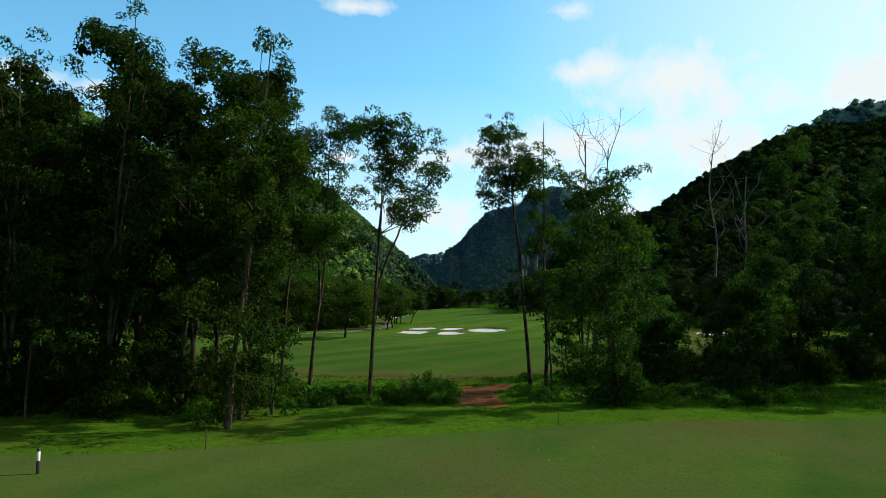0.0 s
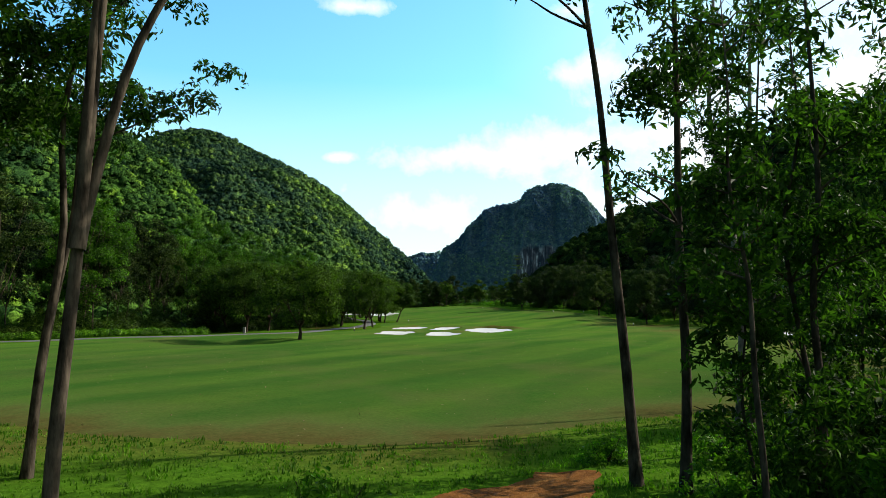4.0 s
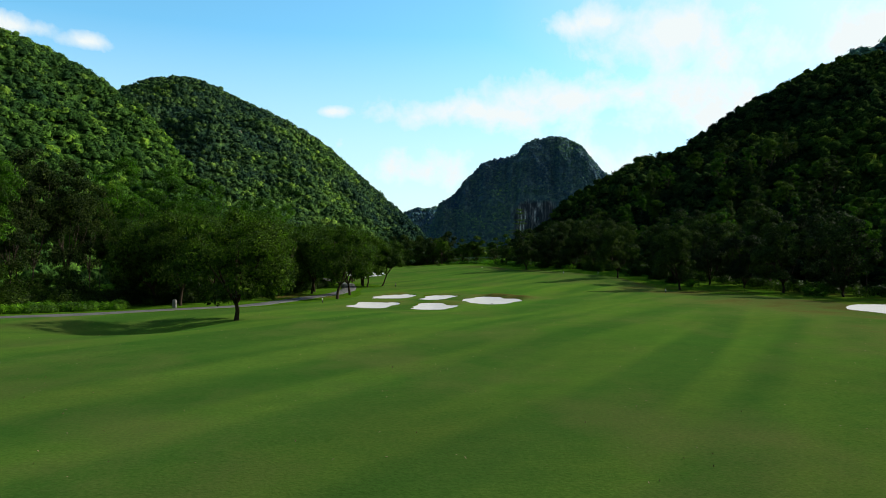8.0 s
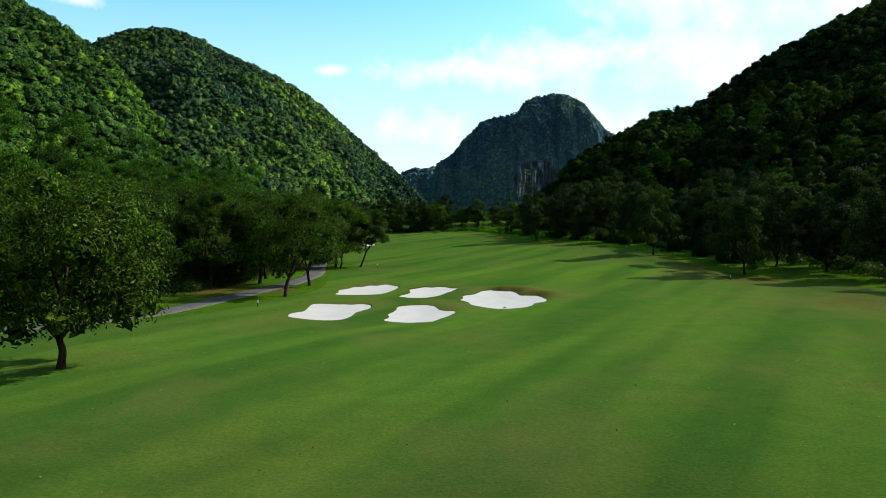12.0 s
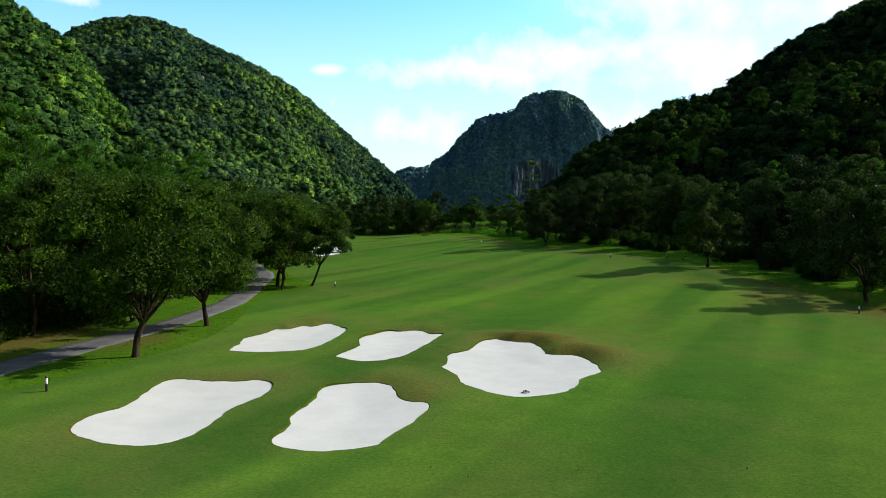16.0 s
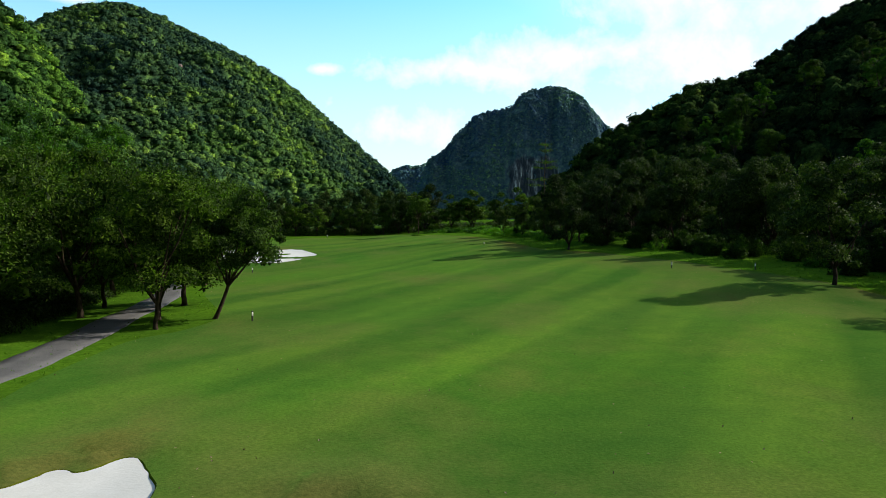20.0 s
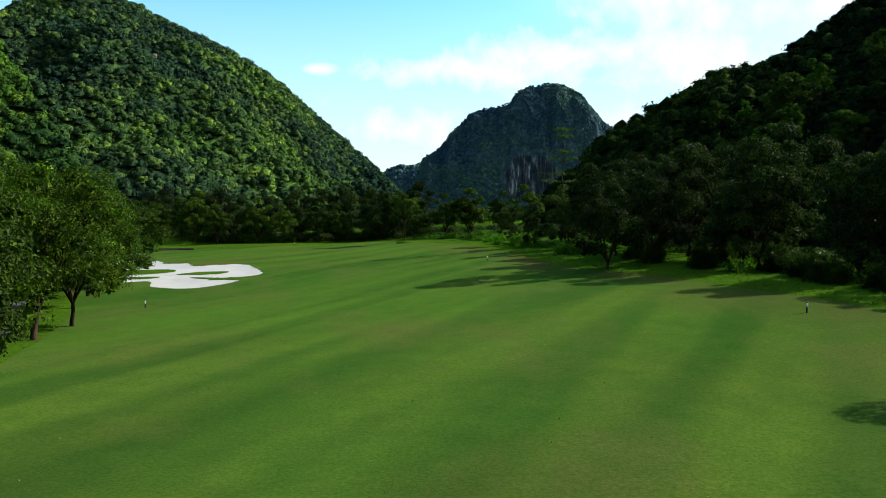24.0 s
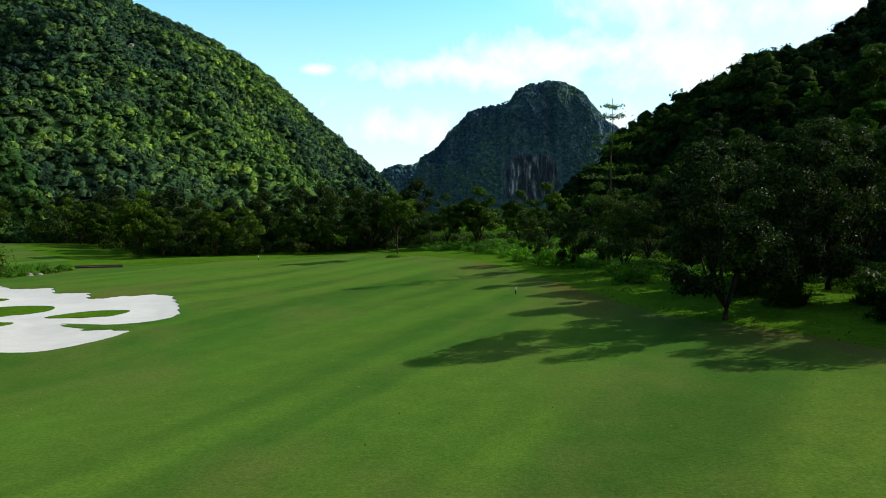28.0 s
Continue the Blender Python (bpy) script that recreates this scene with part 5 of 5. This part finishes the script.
for k in range(96):
    y = 196 + 232 * ((k + r.random()) / 96)
    foot_x = float(np.interp(y, (180, 262, 310, 400, 470), (84, 64, 58, 43, 30)))
    x = foot_x + 3 + 55 * r.random() ** 1.5 * min(1.0, (470 - y) / 90)
    ob = put((tall_b, tall_a, tall_c, tall_a, tall_b)[k % 5], x, y, 360 * r.random(), r.uniform(0.6, 1.0))
    ob.location[2] = max(ob.location[2], on_slope("hill_3", x, y) - 1.0)

# the treeline that closes the fairway
FAR = "dark rounded tree in the treeline closing the fairway"
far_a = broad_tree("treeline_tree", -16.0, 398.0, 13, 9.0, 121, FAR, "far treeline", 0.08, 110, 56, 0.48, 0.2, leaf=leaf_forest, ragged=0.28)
far_b = broad_tree("treeline_tree", 6.0, 396.0, 12, 8.0, 122, FAR, "far treeline", 0.12, 110, 56, 0.48, 0.2, leaf=leaf_broad, ragged=0.3)
k = 0
for x in np.arange(-122, 34, 6.4):
    for row in range(2):
        k += 1
        y = float(np.interp(x, (-125, -100, -80, -62, -52, -34, -12, 4, 30), (462, 440, 415, 392, 380, 391, 400, 398, 372))) + row * 11 + r.uniform(-2.5, 2.5)
        if x > -1 and (row == 1 or r.random() < 0.4):
            continue
        put((far_a, far_b)[k % 2], x + r.uniform(-2, 2), y, 360 * r.random(), r.uniform(0.75, 1.05) + 0.14 * row)
for k, (x, y, s) in enumerate(((-88, 338, 0.9), (-96, 346, 1.0), (-104, 356, 0.95), (-112, 364, 1.05), (-120, 372, 1.0), (-128, 381, 1.1), (-136, 391, 1.1), (-143, 402, 1.1), (-146, 414, 1.1), (-142, 426, 1.2), (-135, 437, 1.1),
                               (-126, 446, 1.1), (-117, 452, 1.1), (-92, 330, 1.1), (-108, 350, 1.2), (-122, 364, 1.2), (-138, 382, 1.3))):
    put((far_b, far_a, lone)[k % 3], x, y, 57 * k, s)
small_tree = broad_tree("small_tree", -8.6, 371.0, 12.0, 6.0, 131, "slim young tree on a low mound", "", 0.34, 130, 24, 0.45, 0.14, lean=(-0.3, 0), ragged=0.3, upright=1.0)

# the tiered tree that stands above the others
r2 = np.random.default_rng(141)
tiered = tagged(new("tiered_tree"), "tall pale-green tree with flat tiers of branches", "tree")
tiered.location = (20.8, 339.0, ground_z(20.8, 339.0) - 0.05)
line = stem_line(r2, (0, 0, -0.2), (0.3, 0, 21.5), 6, 0.15)
v, q = tube(line, np.linspace(0.24, 0.03, len(line)), 8)
stem = part("trunk", raw_mesh("trunk", v, q, [bark_pale], smooth=True), tiered)
tips = []
for k in range(7):
    f = 0.46 + 0.53 * k / 6
    at = line[int(f * (len(line) - 1))]
    ln = 7.0 * (1.06 - f) + 0.7
    for g in range(4):
        a = 6.28 * g / 4 + k * 0.7 + r2.uniform(-0.2, 0.2)
        tip = at + np.array((math.cos(a) * ln, math.sin(a) * ln, 0.35))
        limb = stem_line(r2, at, tip, 3, 0.08)
        v, q = tube(limb, np.linspace(0.05, 0.012, len(limb)), 5)
        part("limb", raw_mesh("limb", v, q, [bark_pale], smooth=True), stem)
        tips += [limb[int(e * (len(limb) - 1))] for e in np.linspace(0.35, 1, 7)]
tips = np.repeat(np.array(tips), 7, 0) + r2.normal(size=(len(tips) * 7, 3)) * np.array((0.4, 0.4, 0.12))
v, q = leaves(r2, tips, 0.42, 0.16, unit(r2, len(tips)) * np.array((1, 1, 0.2)), 0.1, 0.8)
part("crown", raw_mesh("crown", v, q, [leaf_tier]), tiered)


# ---------------------------------------------------------------- undergrowth
def thicket(name, label, line, depth, count, radius, each, seed, leaf, drop=0.3, grain=0.42):
    r = np.random.default_rng(seed)
    p = curve(line, 200)[r.integers(0, 200, count)] + np.column_stack((r.uniform(-depth, depth, count), r.uniform(-depth, depth, count)))
    z = base_z(p[:, 0], p[:, 1])
    rad = r.uniform(*radius, count)
    v, f = shells(r, np.column_stack((p, z + rad * drop)), rad, int(each * 1.5), grain * 0.9, 0.45)
    return tagged(new(name, raw_mesh(name, v, f, [leaf])), label, "undergrowth", kind="stuff")


# the darkest of these carry the blackness beneath the trees in their colour
thicket("undergrowth", "dark undergrowth under the forest edge", [(82, 165), (69, 205), (61, 232), (55, 256), (49, 278), (44, 298), (38, 318), (33, 340), (28, 365)], 6, 520, (0.7, 2.0), 150, 151, leaf_stand_shaded, 0.3, 0.11)
thicket("undergrowth", "dark undergrowth under the far treeline", [(-128, 470), (-100, 450), (-80, 424), (-62, 402), (-52, 390), (-34, 400), (-12, 408), (8, 408), (30, 388)], 6, 800, (0.9, 2.6), 120, 152, leaf_stand_shaded, 0.3, 0.12)
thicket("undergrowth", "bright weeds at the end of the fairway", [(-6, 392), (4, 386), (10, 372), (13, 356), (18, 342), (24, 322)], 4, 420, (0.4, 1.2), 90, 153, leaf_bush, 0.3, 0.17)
thicket("undergrowth", "dark undergrowth behind the cart path", [(-82, 136), (-62, 150), (-48, 172), (-42, 196), (-40, 222), (-42, 246), (-48, 275), (-52, 296)], 5, 620, (0.8, 2.8), 240, 154, leaf_stand_shaded, 0.3, 0.075)
thicket("undergrowth", "dark low undergrowth under the trees by the cart path", [(-47, 163), (-38.5, 177), (-34.5, 190), (-32.5, 205), (-32.5, 220), (-34, 236), (-38, 252)], 2.6, 380, (0.6, 1.7), 170, 166, leaf_stand_shaded, 0.3, 0.10)
thicket("undergrowth", "green reeds and weeds along the fairway edge", [(-90, 114), (-72, 133.5), (-61, 143), (-51, 152), (-44.5, 159)], 2, 420, (0.4, 1.2), 110, 155, leaf_bush, 0.3, 0.17)
thicket("undergrowth", "leafy green plants along the ditch by the footbridge", [(-72, 334), (-66, 340), (-61.5, 344), (-58.5, 348), (-57, 352.5), (-58.5, 356)], 1.1, 110, (0.3, 0.75), 90, 159, leaf_bush, 0.3, 0.2)
thicket("undergrowth", "sunlit weeds in the gap of the treeline", [(0, 404), (8, 402), (14, 396), (20, 384), (26, 366)], 5, 260, (0.5, 1.3), 90, 160, leaf_bush, 0.3, 0.17)
thicket("undergrowth", "dark undergrowth inside the dense stand", [(-60, 38), (-42, 42), (-28, 45), (-19, 47), (-17, 55), (-24, 62), (-40, 66)], 3.5, 420, (0.5, 1.2), 110, 156, leaf_broad, 0.3, 0.15)
thicket("undergrowth", "dark undergrowth on the grassy bank", [(14, 60), (20, 65), (30, 70), (40, 76), (48, 84), (52, 98), (58, 115), (66, 130)], 4, 520, (0.5, 1.3), 80, 157, leaf_broad, 0.3, 0.18)
thicket("valley_woods", "dense woods on the valley floor beyond the fairway", [(-70, 440), (-40, 470), (0, 520), (10, 620), (0, 800), (20, 1000), (60, 1300)], 38, 1500, (3.0, 5.5), 90, 158, leaf_stand_shaded, 0.9, 0.11)

thicket("undergrowth", "low leafy weeds covering the rough by the gap", [(-20, 47.5), (-14, 49), (-9, 50), (-4.6, 51)], 3.0, 420, (0.2, 0.55), 70, 164, leaf_bush, 0.35, 0.22)
thicket("undergrowth", "low leafy weeds under the slender trees", [(6.6, 49), (10, 51), (15, 53), (22, 53)], 3.0, 360, (0.2, 0.6), 70, 165, leaf_bush, 0.35, 0.22)
BUSH = "low leafy green bush in the rough"
bush_a = bush("bush", -11.0, 49.0, 1.5, 2.6, 161, BUSH)
bush_b = bush("bush", -8.2, 48.2, 1.3, 2.4, 162, BUSH)
bush_c = bush("bush", -3.8, 49.3, 1.9, 3.0, 163, "dense leafy bush beside the clay gap", count=1600)
for k, (x, y, s) in enumerate(((-1.9, 48.4, 1.0), (-5.2, 49.6, 0.9), (-2.6, 50.6, 1.0), (-7.0, 50.3, 0.8), (-12.8, 49.8, 0.8), (-14.8, 50.4, 0.9), (-16.5, 48.6, 0.9), (3.6, 50.4, 0.75), (5.0, 48.6, 0.6), (6.4, 54.6, 0.75),
                               (10.4, 53.0, 0.9), (7.4, 48.4, 0.6), (12.4, 50.2, 0.85), (15.0, 52.0, 0.9), (18.4, 49.0, 0.9), (20.6, 50.0, 0.7), (11.4, 57.0, 1.0), (-1.5, 47.0, 0.6), (-9.6, 47.0, 0.6), (-16.0, 44.2, 0.8),
                               (-19.0, 44.0, 0.9), (-15.2, 41.0, 0.7), (-22.0, 42.8, 0.9), (8.8, 50.0, 0.6), (23.4, 53.0, 0.8), (4.6, 60.8, 0.7), (8.6, 60.5, 0.8), (13.0, 64.0, 1.0), (19.0, 66.0, 1.0), (25.0, 70.0, 1.0),
                               (16.2, 47.4, 0.7), (-18.0, 50.5, 0.9), (-4.4, 47.6, 0.6), (-6.6, 47.6, 0.6))):
    put((bush_a, bush_b, bush_c)[k % 3], x, y, 83 * k, s)
tall_bush = bush("bush", 17.0, 61.5, 4.2, 5.0, 167, "tall dark leafy bush in the undergrowth", leaf_stand_shaded, 5200, 0.26)
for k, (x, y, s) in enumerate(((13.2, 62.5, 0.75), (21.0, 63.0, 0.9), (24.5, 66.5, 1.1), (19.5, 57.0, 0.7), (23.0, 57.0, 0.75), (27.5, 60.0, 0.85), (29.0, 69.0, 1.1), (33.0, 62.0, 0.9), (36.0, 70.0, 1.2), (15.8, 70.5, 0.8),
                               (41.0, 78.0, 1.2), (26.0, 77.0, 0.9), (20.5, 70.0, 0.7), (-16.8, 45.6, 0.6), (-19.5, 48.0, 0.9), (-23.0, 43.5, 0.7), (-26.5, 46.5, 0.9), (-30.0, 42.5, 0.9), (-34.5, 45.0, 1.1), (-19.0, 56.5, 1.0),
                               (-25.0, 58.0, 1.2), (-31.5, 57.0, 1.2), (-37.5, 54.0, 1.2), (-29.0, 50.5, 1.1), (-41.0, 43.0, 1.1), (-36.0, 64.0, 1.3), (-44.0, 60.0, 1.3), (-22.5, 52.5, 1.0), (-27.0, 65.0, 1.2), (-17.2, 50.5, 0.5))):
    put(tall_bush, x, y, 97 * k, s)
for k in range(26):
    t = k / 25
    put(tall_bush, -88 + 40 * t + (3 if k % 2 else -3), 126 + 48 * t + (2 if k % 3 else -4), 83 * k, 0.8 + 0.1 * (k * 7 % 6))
# dark bushes between the verge and the forest edge
r = np.random.default_rng(189)
for k in range(34):
    y = 232 + 76 * (k + r.random()) / 34
    x = float(np.interp(y, (227, 247, 258, 271, 289, 299, 311), (39.5, 38, 34.5, 29.2, 22.8, 17.1, 13.3))) + r.uniform(8, 15)
    put(tall_bush, x, y, 360 * r.random(), r.uniform(0.5, 0.9))
for k, (x, y, s) in enumerate(((11.2, 352.0, 1.6), (14.5, 342.0, 1.9), (8.0, 372.0, 1.6), (18.0, 318.0, 1.2), (31.5, 288.0, 1.2), (43.5, 262.0, 1.2), (48.0, 222.0, 1.3), (63.0, 199.0, 1.4))):
    put((bush_a, bush_c)[k % 2], x, y, 50 * k, s)


def tufts(name, label, zone, count, height, seed, leaf, blades=5):
    """Grass standing in clumps, thrown over a stretch of the plan outside the mown parts and the clay."""
    r = np.random.default_rng(seed)
    x, y = r.uniform(zone[0], zone[1], count), r.uniform(zone[2], zone[3], count)
    ok = ~inside(x, y, zones["near"]) & ~inside(x, y, zones["main"]) & ~inside(x, y, zones["clay"])
    x, y = x[ok], y[ok]
    base = np.repeat(np.column_stack((x, y, base_z(x, y) - 0.02)), blades, 0)
    k = len(base)
    base[:, :2] += r.normal(size=(k, 2)) * 0.09
    a = r.uniform(0, 6.28, k)
    h = height * r.uniform(0.4, 1.2, k) * (1 + 0.5 * wave(base[:, 0], base[:, 1], 5, seed))
    bend = np.column_stack((np.cos(a), np.sin(a), np.zeros(k))) * h[:, None] * r.uniform(0.2, 0.9, (k, 1))
    side = np.column_stack((-np.sin(a), np.cos(a), np.zeros(k))) * 0.022
    mid = base + bend * 0.4 + np.column_stack((np.zeros(k), np.zeros(k), h * 0.62))
    tip = base + bend + np.column_stack((np.zeros(k), np.zeros(k), h))
    v = np.stack((base - side, base + side, mid + side * 0.8, tip, mid - side * 0.8), 1).reshape(-1, 3)
    i = np.arange(k)[:, None] * 5
    return tagged(new(name, raw_mesh(name, v, [np.hstack((i, i + 1, i + 2, i + 4)), np.hstack((i + 4, i + 2, i + 3))], [leaf])), label, "grass", kind="stuff")


tufts("grass", "short green grass along the fairway edge", (-34, 34, 28, 48), 12000, 0.06, 170, leaf_grass, 5)
tufts("grass", "long green grass in the rough by the gap", (-30, 34, 46, 72), 16000, 0.14, 171, leaf_grass, 5)
tufts("grass", "long green grass along the forest edge", (14, 60, 190, 340), 7000, 0.2, 172, leaf_grass, 4)
tufts("grass", "tall green reeds by the footbridge", (-76, -56, 333, 357), 900, 0.8, 174, leaf_bush, 9)
tufts("grass", "long green grass beside the cart path", (-60, -17, 140, 300), 6000, 0.13, 173, leaf_grass, 4)

# ---------------------------------------------------------------- small things
def tapered(points, radii, mat, name, parent, label="", sides=10):
    v, q = tube(points, radii, sides)
    cap = np.array([[0, 1, 2, 3]])
    return part(name, raw_mesh(name, v, q, [mat], smooth=True), parent, label)


def marker(x, y, h=0.8):
    post = tagged(new("distance_post"), "short black and white distance post standing on the fairway", "post", "distance posts")
    post.location = (x, y, ground_z(x, y))
    tapered([(0, 0, -0.1), (0, 0, h * 0.48), (0, 0, h * 0.5)], (0.065, 0.065, 0.06), paint_black, "shaft", post, "black lower half")
    tapered([(0, 0, h * 0.5), (0, 0, h * 0.86), (0, 0, h * 0.87)], (0.065, 0.065, 0.05), paint_white, "band", post, "white upper half")
    tapered([(0, 0, h * 0.87), (0, 0, h * 0.97), (0, 0, h), (0, 0, h + 0.01)], (0.065, 0.065, 0.04, 0.001), paint_black, "cap", post, "black cap")
    return post


first = marker(-16.0, 27.3, 0.95)
for x, y in ((-20.9, 175.2), (-15.2, 232.2), (38.3, 206.6), (26.7, 262.4), (6.5, 314.5), (-28.6, 281.0), (-34.0, 376.0), (35.3, 259.2)):
    marker(x, y)


def stake(x, y, h=0.9):
    s = tagged(new("stake"), "thin dark wooden stake in the grass edge", "stake", "boundary stakes")
    s.location = (x, y, ground_z(x, y))
    tapered([(0, 0, -0.15), (0.01, 0, h * 0.6), (0.0, 0, h)], (0.028, 0.026, 0.022), stake_wood, "shaft", s, sides=6)
    tapered([(0, 0, h), (0, 0, h + 0.02), (0, 0, h + 0.03)], (0.03, 0.028, 0.002), stake_wood, "tip", s, sides=6)


for x, y in ((-11.7, 32.9), (4.6, 38.5), (24.3, 44.5), (-19.6, 67.4)):
    stake(x, y)

# a bare outcrop high on the hill
r = np.random.default_rng(187)
outcrop = tagged(new("rock_outcrop"), "pale pinkish bare rocks among the hill woods", "rocks")
outcrop.location = (-204.0, 700.0, on_slope("hill_1", -204.0, 700.0))
for k in range(11):
    bm = bmesh.new()
    bmesh.ops.create_icosphere(bm, subdivisions=2, radius=r.uniform(1.3, 2.8))
    at = Vector((r.normal() * 5.0, r.normal() * 2.5, 0))
    at.z = on_slope("hill_1", -204.0 + at.x, 700.0 + at.y) - outcrop.location[2] + 2.2
    for v in bm.verts:
        v.co *= 1 + 0.45 * noise.noise(v.co * 0.6 + Vector((k, 0, 0)))
        v.co.z *= 1.25
        v.co += at
    me = bpy.data.meshes.new("rock")
    bm.to_mesh(me)
    bm.free()
    me.materials.append(pink_rock)
    part("rock", me, outcrop)

# a heap of dead leaves on the sand
r = np.random.default_rng(183)
heap = tagged(new("leaf_heap"), "small heap of dead brown leaves on the sand", "leaves")
heap.location = (4.3, 176.4, float(base_z(4.3, 176.4)) - 0.08)
for k in range(26):
    a, d = r.uniform(0, 6.28), r.uniform(0, 0.2)
    v, q = leaves(r, np.array([(d * math.cos(a), d * math.sin(a), 0.02 + 0.14 * r.random() * (1 - d / 0.25))]), 0.13, 0.08, None, 0, 0.6)
    part("leaf", raw_mesh("leaf", v, q, [brown_leaf]), heap)

# a low concrete pillar by the cart path
pillar = tagged(new("concrete_pillar"), "low grey concrete pillar beside the cart path", "pillar")
pillar.location = (-37.4, 160.8, ground_z(-37.4, 160.8))
bm = bmesh.new()
bmesh.ops.create_cube(bm, size=1.0, matrix=Matrix.Translation((0, 0, 0.5)) @ Matrix.Diagonal((0.42, 0.42, 1.15, 1)))
bmesh.ops.bevel(bm, geom=bm.edges[:], offset=0.03, segments=2, affect="EDGES")
me = bpy.data.meshes.new("shaft")
bm.to_mesh(me)
bm.free()
me.materials.append(stone)
part("shaft", me, pillar)

# the turf mound under the young tree
a = np.linspace(0, 2 * np.pi, 28, endpoint=False)
rings = [np.column_stack((np.cos(a) * s * 1.9, np.sin(a) * s * 1.6, np.full(28, z)))
         for s, z in ((1.15, -0.12), (1.0, 0.12), (0.8, 0.34), (0.5, 0.48), (0.15, 0.54))]
i = np.arange(28)
q = np.concatenate([np.stack((i + 28 * m, (i + 1) % 28 + 28 * m, (i + 1) % 28 + 28 * (m + 1), i + 28 * (m + 1)), 1) for m in range(4)])
mound = tagged(new("turf_mound", raw_mesh("turf_mound", np.concatenate(rings), q, [rough_grass], smooth=True)), "low grassy mound round a young tree", "mound")
mound.location = (-8.6, 371.0, ground_z(-8.6, 371.0))

# boulders among the plants by the footbridge
r = np.random.default_rng(191)
for k, (x, y, size) in enumerate(((-58.6, 346.6, 0.62), (-57.7, 347.6, 0.45), (-61.5, 343.5, 0.4))):
    rock = tagged(new("boulder"), "grey weathered boulder among plants at the lawn edge", "boulder", "boulders")
    rock.location = (x, y, ground_z(x, y))
    bm = bmesh.new()
    bmesh.ops.create_icosphere(bm, subdivisions=3, radius=size)
    for v in bm.verts:
        v.co *= 1 + 0.3 * noise.noise(v.co * 1.7 + Vector((k, 0, 0))) + 0.08 * noise.noise(v.co * 6)
        v.co.z *= 0.75
    me = bpy.data.meshes.new("stone")
    bm.to_mesh(me)
    bm.free()
    me.materials.append(stone)
    part("stone", me, rock)


def box(name, size, at, turn, mat, parent, label=""):
    bm = bmesh.new()
    bmesh.ops.create_cube(bm, size=1.0, matrix=Matrix.Translation(at) @ Matrix.Rotation(turn, 4, "Z") @ Matrix.Diagonal((*size, 1)))
    bmesh.ops.bevel(bm, geom=bm.edges[:], offset=min(size) * 0.15, segments=1, affect="EDGES")
    me = bpy.data.meshes.new(name)
    bm.to_mesh(me)
    bm.free()
    me.materials.append(mat)
    return part(name, me, parent, label)


# a low dark footbridge over the ditch
bridge = tagged(new("footbridge"), "low dark wooden footbridge over the ditch by the lawn", "bridge")
bridge.location = (-55.0, 358.8, ground_z(-55.0, 358.8) + 0.05)
bridge.rotation_euler = (0, 0, math.atan2(3.0, 6.4))
for k in range(24):
    box("plank", (0.29, 1.5, 0.05), (-3.6 + 0.313 * k, 0, 0.12), 0, stake_wood, bridge)
for side in (-0.65, 0.65):
    box("beam", (7.6, 0.14, 0.2), (0, side, 0), 0, stake_wood, bridge)
    box("kerb_rail", (7.6, 0.10, 0.12), (0, side * 1.1, 0.26), 0, stake_wood, bridge)
    for k in range(4):
        box("post", (0.16, 0.16, 1.1), (-3.5 + 2.33 * k, side, -0.4), 0, stake_wood, bridge)

# fallen leaves scattered over the mown grass
r = np.random.default_rng(181)
k = 2600
x, y = r.uniform(-40, 45, k), r.uniform(0, 330, k)
ok = (inside(x, y, zones["near"]) | inside(x, y, zones["main"]))
for rim in rims.values():
    ok &= ~inside(x, y, rim)
x, y = x[ok], y[ok]
v, q = leaves(r, np.column_stack((x, y, base_z(x, y) + lip_z(x, y)[0] + 0.03)), 0.11, 0.06, None, 0, 0.9)
tagged(new("fallen_leaves", raw_mesh("fallen_leaves", v, q, [dry_leaf])), "dry pale leaves scattered over the mown grass", "leaves", kind="stuff")
